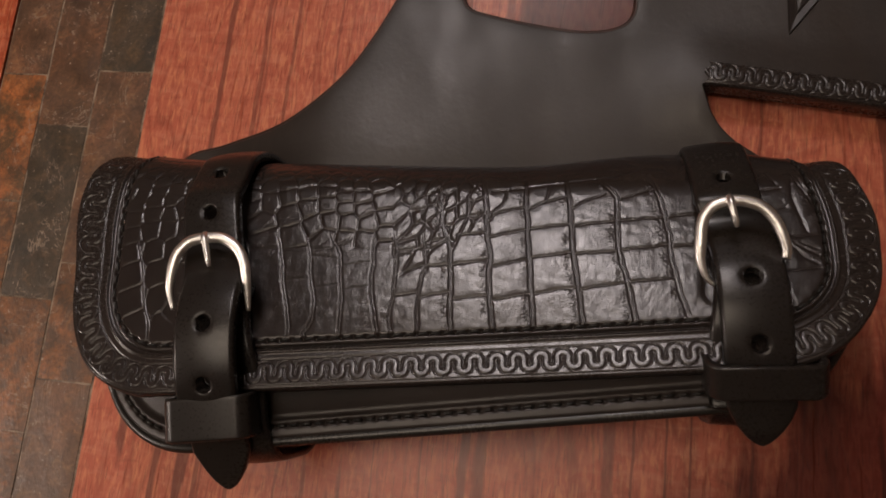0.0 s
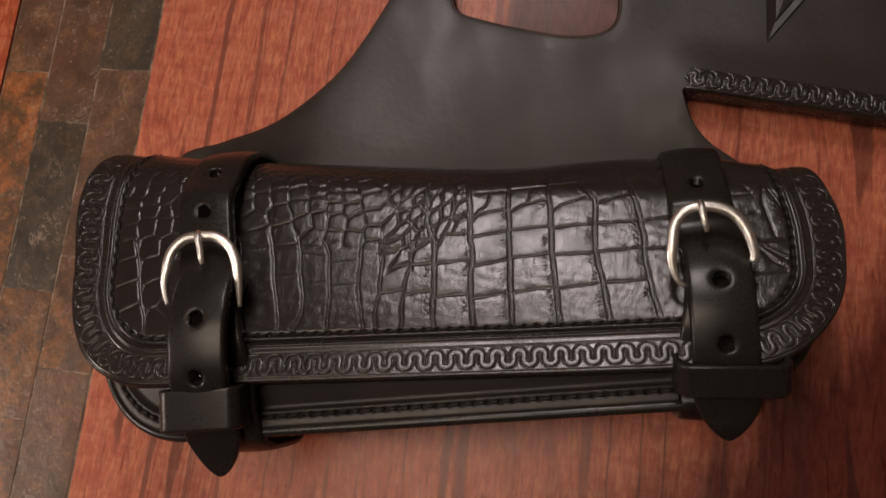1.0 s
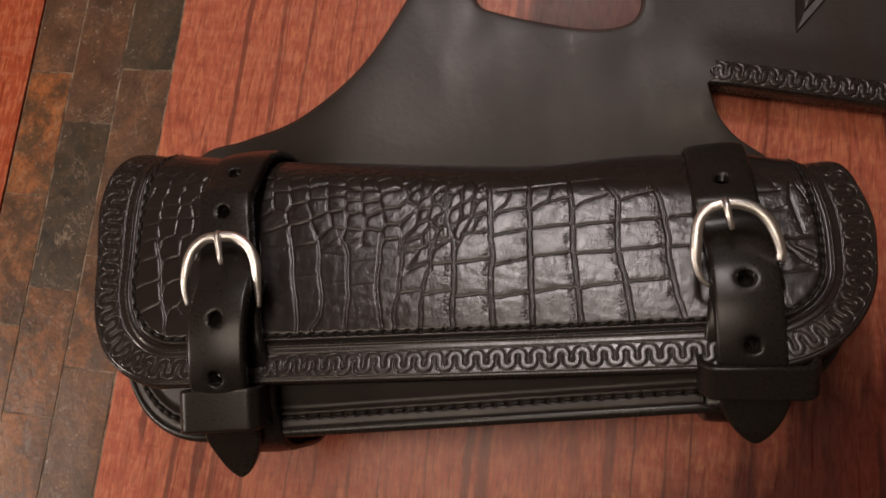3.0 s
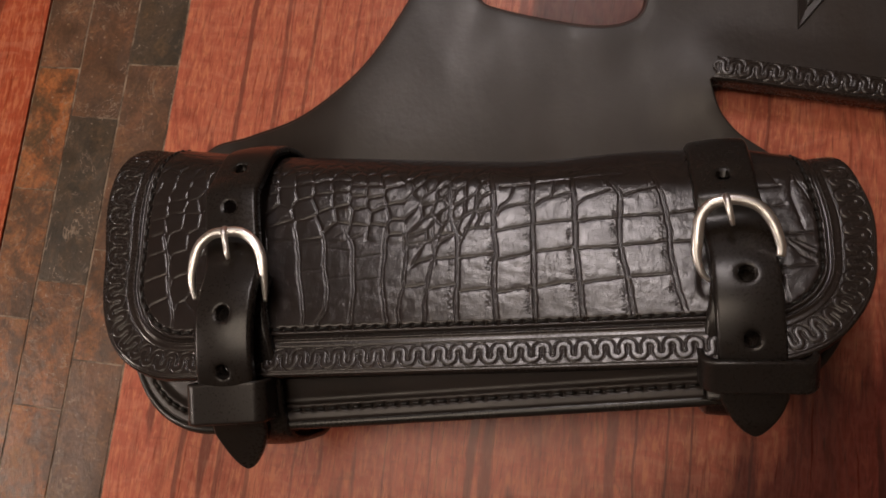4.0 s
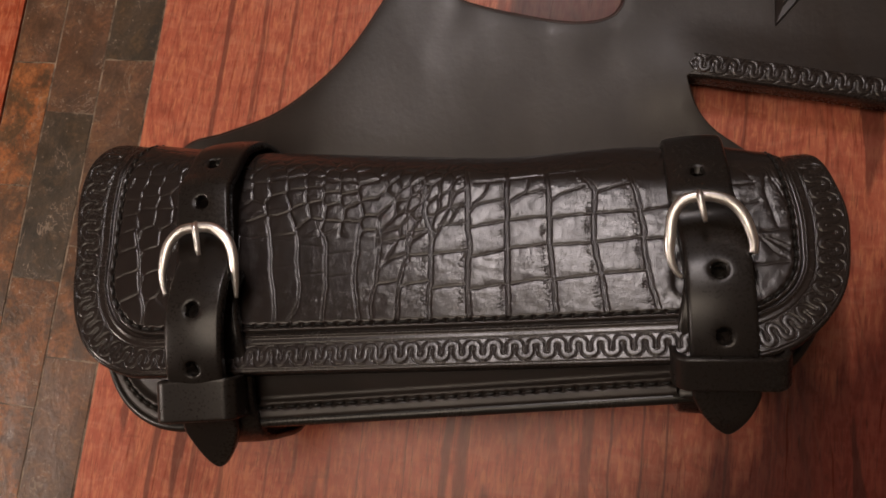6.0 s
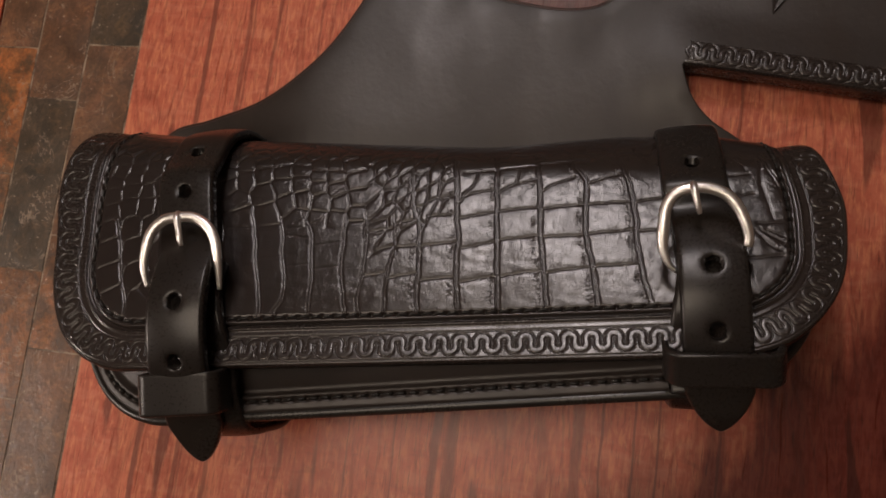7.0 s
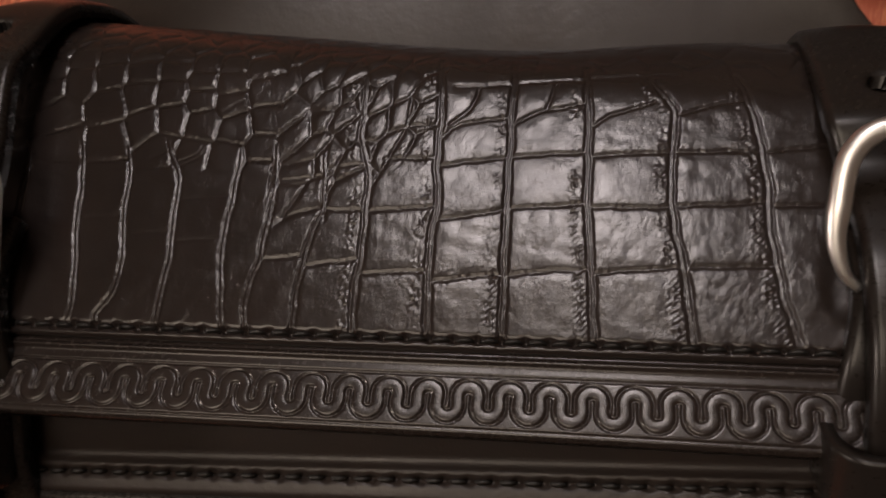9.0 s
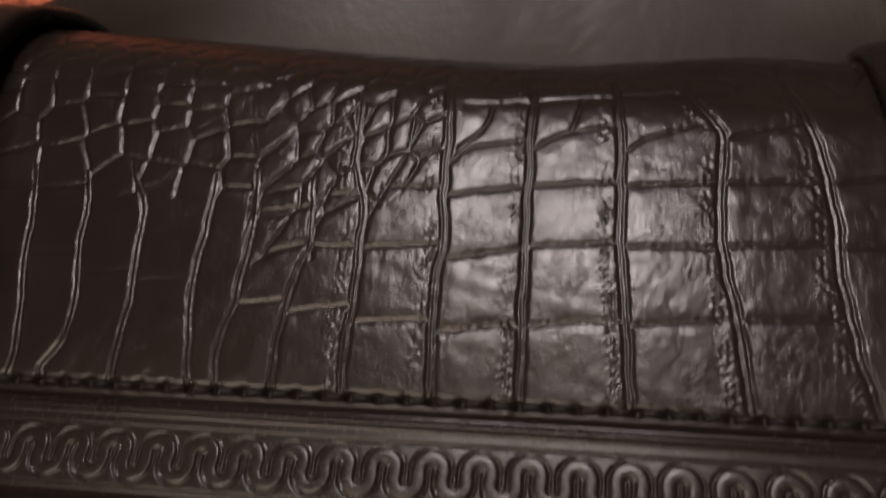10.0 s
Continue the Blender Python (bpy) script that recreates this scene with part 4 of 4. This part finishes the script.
def stitch_row(inset):
    """Stitches round the crocodile panel."""
    pts, inward = border_path(0.0001)
    pts = pts + inset * inward
    run = np.concatenate([[0], np.cumsum(np.linalg.norm(np.diff(pts, axis=0), axis=1))])
    for s in np.arange(0.012, run[-1] - 0.012, 0.0048):
        i = min(int(np.searchsorted(run, s)), len(pts) - 6)
        x, v = pts[i]
        p = on_bag(np.array(x), np.array(v), np.array(PANEL_UP - 0.00035))
        q = bag_surface(np.array(pts[i + 5][0]), np.array(pts[i + 5][1])) - bag_surface(np.array(x), np.array(v))
        stitch_at(p, q, bag_normal(np.array(x), np.array(v)), flap)


# ---- body under the flap ----
def body_outline(grow, far, count=30):
    """The body's outline seen from above: slightly slanted lower edge with wide rounded corners."""
    x0, x1, r = -0.1485 - grow, 0.1440 + grow, 0.043 + grow
    near0, near1 = -0.0548 - grow, -0.0468 - grow
    pts = [(x0, far - 0.012), (x0, near0 + r)]
    pts += [(x0 + r + r * math.cos(a), near0 + r + r * math.sin(a)) for a in np.linspace(math.pi, 1.5 * math.pi, 14)[1:]]
    pts += [(x, near0 + (near1 - near0) * (x - x0 - r) / (x1 - x0 - 2 * r)) for x in np.linspace(x0 + r, x1 - r, count)[1:-1]]
    pts += [(x1 - r + r * math.cos(a), near1 + r + r * math.sin(a)) for a in np.linspace(1.5 * math.pi, 2 * math.pi, 14)]
    pts += [(x1, far - 0.012), (x1 - 0.012, far), (x0 + 0.012, far)]
    return pts


def body_shell():
    bm = bmesh.new()
    levels = [(-0.010, 0.0045, 0.048), (-0.004, 0.006, 0.052), (-0.002, 0.015, 0.054), (-0.0025, 0.030, 0.042), (-0.003, 0.0420, 0.018), (-0.006, 0.0435, 0.012)]
    rings = [[bm.verts.new((x, y, z)) for x, y in body_outline(g, far)] for g, z, far in levels]
    count = len(rings[0])
    for a, b in zip(rings, rings[1:]):
        for k in range(count):
            bm.faces.new((a[k], a[(k + 1) % count], b[(k + 1) % count], b[k]))
    bm.faces.new(rings[0][::-1])
    bm.faces.new(rings[-1])
    bmesh.ops.recalc_face_normals(bm, faces=bm.faces)
    mesh = bpy.data.meshes.new("body")
    for f in bm.faces:
        f.smooth = len(f.verts) == 4
    bm.to_mesh(mesh)
    bm.free()
    return mesh


body = bag_part("body", body_shell(), BLACK_LEATHER, None, "black leather bag body")


def front_panel():
    """The front panel's lower margin, dished under the flap and ending in a sewn rim."""
    pts = np.array(body_outline(0.0, 0.030))[:-2]
    line = smooth_line([(*p, 0.0) for p in pts], 0.0005)[:, :2]
    d = np.gradient(line, axis=0)
    d /= np.linalg.norm(d, axis=1, keepdims=True)
    inward = np.stack([-d[:, 1], d[:, 0]], 1)
    w = np.concatenate([[-0.0012, -0.0009, -0.0004, 0.0003], np.linspace(0.0010, 0.0070, 16), np.linspace(0.0076, 0.0300, 26)])
    wg = np.broadcast_to(w[None], (len(line), len(w)))
    p = line[:, None] + wg[..., None] * inward[:, None]
    h = 0.0585 - 0.0022 * np.clip(1 - (wg + 0.0012) / 0.0020, 0, 1) ** 2
    h = h - 0.0006 * np.exp(-((wg - 0.0042) / 0.0008) ** 2)
    h = h - 0.0016 * np.clip((wg - 0.0060) / 0.0025, 0, 1) + 0.0052 * np.clip((wg - 0.0075) / 0.016, 0, 1) ** 0.8 * np.clip((0.115 - np.abs(p[..., 0])) / 0.03, 0, 1)
    run = np.concatenate([[0], np.cumsum(np.linalg.norm(np.diff(line, axis=0), axis=1))])
    phase = (run - 0.03 + 0.0025) / 0.0050
    pricks = np.exp(-((phase - np.round(phase)) * 0.0050 / 0.0009) ** 2)
    h = h - 0.0011 * pricks[:, None] * np.exp(-((wg - 0.0042) / 0.0009) ** 2)
    side = np.clip((np.abs(p[..., 0] - 0.0) - 0.09) / 0.055, 0, 1) ** 2
    h = h - 0.010 * side
    return sheet("front_panel", np.dstack([p, h]), 0.0060), line, inward, side


front_mesh, rim_line, rim_in, rim_drop = front_panel()
front = bag_part("front_panel", front_mesh, BLACK_LEATHER, None, "black leather front panel with a sewn rim")
rim_points = np.column_stack([rim_line - 0.0014 * rim_in, 0.0585 - 0.0022 - 0.010 * rim_drop[:, 0]])
bag_part("burnished_edge", tube("burnished_edge", rim_points[::4], 0.0021, 12), EDGE_LEATHER, front, "burnished glossy black leather edge")
stitch_row(BORDER + 0.0024)
_run = np.concatenate([[0], np.cumsum(np.linalg.norm(np.diff(rim_line, axis=0), axis=1))])
for s in np.arange(0.03, _run[-1] - 0.03, 0.0050):
    i = int(np.searchsorted(_run, s))
    x, y = rim_line[i] + 0.0042 * rim_in[i]
    z = 0.0585 - 0.0004 - 0.010 * float(np.clip((abs(x) - 0.09) / 0.055, 0, 1) ** 2)
    stitch_at((x, y, z), (*(rim_line[i + 2] - rim_line[i]), 0), (0, 0, 1), front)


# ---- straps ----
def strap_band(name, line, width, thick, holes=(), tip=0.0, roll=0.0):
    """A leather strap along line (x, y, z), with real holes at distances along it, rounded edges and a pointed end."""
    step = 0.00045
    line = smooth_line(line, step)
    run = np.concatenate([[0], np.cumsum(np.linalg.norm(np.diff(line, axis=0), axis=1))])
    along = np.gradient(line, axis=0)
    along /= np.linalg.norm(along, axis=1, keepdims=True)
    side = np.broadcast_to(np.array((1.0, 0, roll)), line.shape)
    up = np.stack([np.zeros(len(line)), along[:, 2], -along[:, 1]], 1)
    up /= np.linalg.norm(up, axis=1, keepdims=True)
    count = int(width / step)
    w = np.linspace(-1, 1, count + 1)
    half = np.full(len(line), width / 2)
    if tip:
        left = run[-1] - run
        half = half * np.where(left < tip, np.clip(left / tip, 0.0, 1) ** 0.54, 1.0)
        half = np.maximum(half, 0.0004)
    wg = w[None] * half[:, None]
    sg = np.broadcast_to(run[:, None], wg.shape).copy()
    keep = np.ones((len(line) - 1, count), bool)
    dent = np.zeros_like(wg)
    for at, across, radius in holes:
        ds, dw = sg - at, wg - across
        r = np.hypot(ds, dw)
        dead = r < 0.80 * radius
        keep &= ~(dead[:-1, :-1] | dead[1:, :-1] | dead[:-1, 1:] | dead[1:, 1:])
        near = (r >= 0.80 * radius) & (r < 1.16 * radius)
        sg, wg = np.where(near, at + ds / r * radius, sg), np.where(near, across + dw / r * radius, wg)
        r = np.hypot(sg - at, wg - across)
        dent -= 0.0007 * np.exp(-np.maximum(r - radius, 0) / 0.0007)
    edge = half[:, None] - np.abs(wg)
    dent -= 0.0009 * np.clip(1 - edge / 0.0013, 0, 1) ** 2 + 0.0009 * (wg / (width / 2)) ** 2
    base = np.stack([np.interp(sg, run, line[:, i]) for i in range(3)], -1)
    p = base + wg[..., None] * side[:, None] + dent[..., None] * up[:, None]
    return sheet(name, p, thick, keep, up[:, None, :])


def keeper_loop(x0, x1, y0, y1, z0, z1, thick, turn=0.0, sag=0.0, tilt=0.0):
    """A closed leather loop round the strap, lying across it."""
    bm = bmesh.new()
    cx, cz, hx, hz, r = (x0 + x1) / 2, (z0 + z1) / 2, (x1 - x0) / 2, (z1 - z0) / 2, min((z1 - z0), (x1 - x0)) * 0.30
    ring = []
    for qx, qz, a0 in ((1, 1, 0), (-1, 1, 90), (-1, -1, 180), (1, -1, 270)):
        for k in range(7):
            a = radians(a0 + 15 * k)
            ring.append((qx * (hx - r) + r * math.cos(a), qz * (hz - r) + r * math.sin(a)))
    count = len(ring)
    ys = [(y0, -0.0007), (y0 + 0.0003, -0.0002), (y0 + 0.0007, 0.0), (y0 + 0.0014, 0.0), (y1 - 0.0014, 0.0), (y1 - 0.0007, 0.0), (y1 - 0.0003, -0.0002), (y1, -0.0007)]
    outer, inner = [], []
    for y, grow in ys:
        row_out, row_in = [], []
        for x, z in ring:
            scale_x, scale_z = (hx + grow) / hx, (hz + grow) / hz
            px, pz = cx + x * scale_x, cz + z * scale_z - sag * (x / hx) ** 2
            row_out.append(bm.verts.new((px, y + turn * (px - cx), pz)))
            px, pz = cx + x * (hx - thick) / hx, cz + z * (hz - thick) / hz - sag * (x / hx) ** 2
            row_in.append(bm.verts.new((px, y + turn * (px - cx), pz)))
        outer.append(row_out), inner.append(row_in)
    for k in range(count):
        j = (k + 1) % count
        for a, b in zip(outer, outer[1:]):
            bm.faces.new((a[k], a[j], b[j], b[k]))
        for a, b in zip(inner, inner[1:]):
            bm.faces.new((a[j], a[k], b[k], b[j]))
        bm.faces.new((outer[0][j], outer[0][k], inner[0][k], inner[0][j]))
        bm.faces.new((outer[-1][k], outer[-1][j], inner[-1][j], inner[-1][k]))
    bmesh.ops.recalc_face_normals(bm, faces=bm.faces)
    middle = Vector((cx, (y0 + y1) / 2, cz))
    bmesh.ops.rotate(bm, cent=middle, matrix=Matrix.Rotation(radians(tilt), 3, "X"), verts=bm.verts[:])
    mesh = bpy.data.meshes.new("keeper")
    for f in bm.faces:
        f.smooth = True
    bm.to_mesh(mesh)
    bm.free()
    return mesh


STRAP_W, STRAP_T = 0.0232, 0.0030


def strapping(cx, far_x, tip_x, tip_y, lift, bow, chape_x, chape_end, chape_y, keeper, crest, roll=0.0):
    """One buckled strap: the long strap from the back over the flap, the buckle, the strap under it, and the loop."""
    over = [tuple(on_bag(np.array(far_x), np.array(v), np.array(up))) for v, up in ((0.140, 0.0045), (0.125, 0.0052), (0.112, 0.0058), (0.101, 0.0063), (0.090, 0.0078 + 0.1 * lift), (0.079, 0.0106 + 0.2 * lift), (0.069, 0.0145 + 0.3 * lift))]
    free = [(far_x * 0.4 + cx * 0.6, 0.0175, crest[0]), *((cx, y, z) for y, z in zip((0.0070, -0.0030, -0.0150, -0.0270), crest[1:5])),
            (cx * 0.8 + tip_x * 0.2, -0.0370, crest[5]), (cx * 0.6 + tip_x * 0.4, -0.0460, crest[6]), (cx * 0.3 + tip_x * 0.7, -0.0560 - 0.15 * (-0.07 - tip_y), 0.0660 + lift * 0.6), (tip_x, tip_y, 0.0540)]
    line = over + free
    even = smooth_line(line, 0.0007)
    run = np.concatenate([[0], np.cumsum(np.linalg.norm(np.diff(even, axis=0), axis=1))])

    def at_y(y):
        late = np.nonzero(even[:, 2] > 0.03)[0]
        return float(run[late[np.abs(even[late, 1] - y).argmin()]])

    holes = [(at_y(y), 0.0, 0.0029) for y in bow]
    strap = bag_part("strap", strap_band("strap", line, STRAP_W, STRAP_T, holes, 0.017, roll), STRAP_LEATHER, None, "black leather strap with punched holes and a pointed end")
    under = [(cx, 0.0060, 0.0700 + lift), (cx, -0.0060, 0.0740 + lift), (chape_x * 0.5 + cx * 0.5, -0.0200, 0.0750 + lift), (chape_x, -0.0370, 0.0690 + lift), (chape_x, -0.0480, 0.0655 + lift * 0.5), (chape_x * 0.5 + chape_end * 0.5, chape_y + 0.0030, 0.0590), (chape_end, chape_y - 0.0020, 0.0490), (chape_end, chape_y - 0.0015, 0.0330), (chape_end, chape_y, 0.0180), (chape_end, chape_y + 0.0040, 0.0070)]
    bag_part("buckle_strap", strap_band("buckle_strap", under, STRAP_W, STRAP_T), STRAP_LEATHER, None, "black leather strap that holds the buckle")
    bag_part("keeper", keeper_loop(*keeper), STRAP_LEATHER, None, "black leather keeper loop round the strap")
    return strap


strapping(-0.0878, -0.0952, -0.0900, -0.0725, 0.0, (0.0545, 0.0345, -0.0116, -0.0345), -0.0830, -0.0815, -0.0605,
                    (-0.1062, -0.0725, -0.0532, -0.0370, 0.0625, 0.0798, 0.0022, 0.03, 0.0, 9.0), (0.0745, 0.0800, 0.0843, 0.0866, 0.0858, 0.0825, 0.0757))
strapping(0.1068, 0.1040, 0.1075, -0.0620, -0.0070, (0.0365, -0.0047, -0.0282), 0.1020, 0.1020, -0.0520,
                    (0.0885, 0.1290, -0.0450, -0.0325, 0.0590, 0.0765, 0.0022, -0.04, 0.0045, 30.0), (0.0640, 0.0698, 0.0742, 0.0764, 0.0748, 0.0713, 0.0668), 0.0)


def buckle(line, prong, ends):
    """A bent nickel bar with a prong looped over its middle; ends: the bar's radius at its two ends."""
    ring_line = smooth_line(line, 0.0008)
    t = np.linspace(0, 1, len(ring_line))
    radius = np.interp(t, [0, 0.10, 0.22, 0.78, 0.90, 1], [ends[0], 0.5 * ends[0] + 0.00105, 0.0021, 0.0021, 0.5 * ends[1] + 0.00105, ends[1]])
    ring = bag_part("buckle", tube("buckle", ring_line, radius, 16, 0.8), NICKEL, None, "polished nickel buckle")
    tongue = smooth_line(prong, 0.0006)
    bag_part("prong", tube("prong", tongue, np.interp(np.linspace(0, 1, len(tongue)), [0, 0.15, 0.85, 1], [0.0012, 0.0014, 0.0011, 0.0008]), 12), NICKEL, ring, "polished nickel prong")


buckle([(-0.1043, -0.0048, 0.0768), (-0.1051, 0.0012, 0.0783), (-0.1047, 0.0070, 0.0792), (-0.1023, 0.0156, 0.0798), (-0.0969, 0.0205, 0.0802), (-0.0905, 0.0214, 0.0804), (-0.0837, 0.0208, 0.0803), (-0.0779, 0.0168, 0.0801), (-0.0750, 0.0113, 0.0798), (-0.0741, 0.0047, 0.0792), (-0.0740, 0.0, 0.0780), (-0.0742, -0.0069, 0.0762)],
       [(-0.0905, 0.0230, 0.0805), (-0.0896, 0.0206, 0.0830), (-0.0884, 0.0158, 0.0834), (-0.0876, 0.0123, 0.0838), (-0.0872, 0.0096, 0.0830)], (0.0009, 0.0008))
buckle([(0.0949, -0.0067, 0.0700), (0.0921, -0.0037, 0.0710), (0.0907, 0.0021, 0.0722), (0.0913, 0.0090, 0.0735), (0.0927, 0.0159, 0.0744), (0.0964, 0.0202, 0.0750), (0.1019, 0.0216, 0.0753), (0.1076, 0.0210, 0.0753), (0.1129, 0.0184, 0.0751), (0.1165, 0.0136, 0.0746), (0.1184, 0.0084, 0.0740), (0.1193, 0.0037, 0.0730), (0.1188, 0.0005, 0.0722)],
       [(0.1020, 0.0232, 0.0755), (0.1020, 0.0206, 0.0778), (0.1024, 0.0170, 0.0782), (0.1029, 0.0143, 0.0776), (0.1034, 0.0119, 0.0764)], (0.0008, 0.0016))
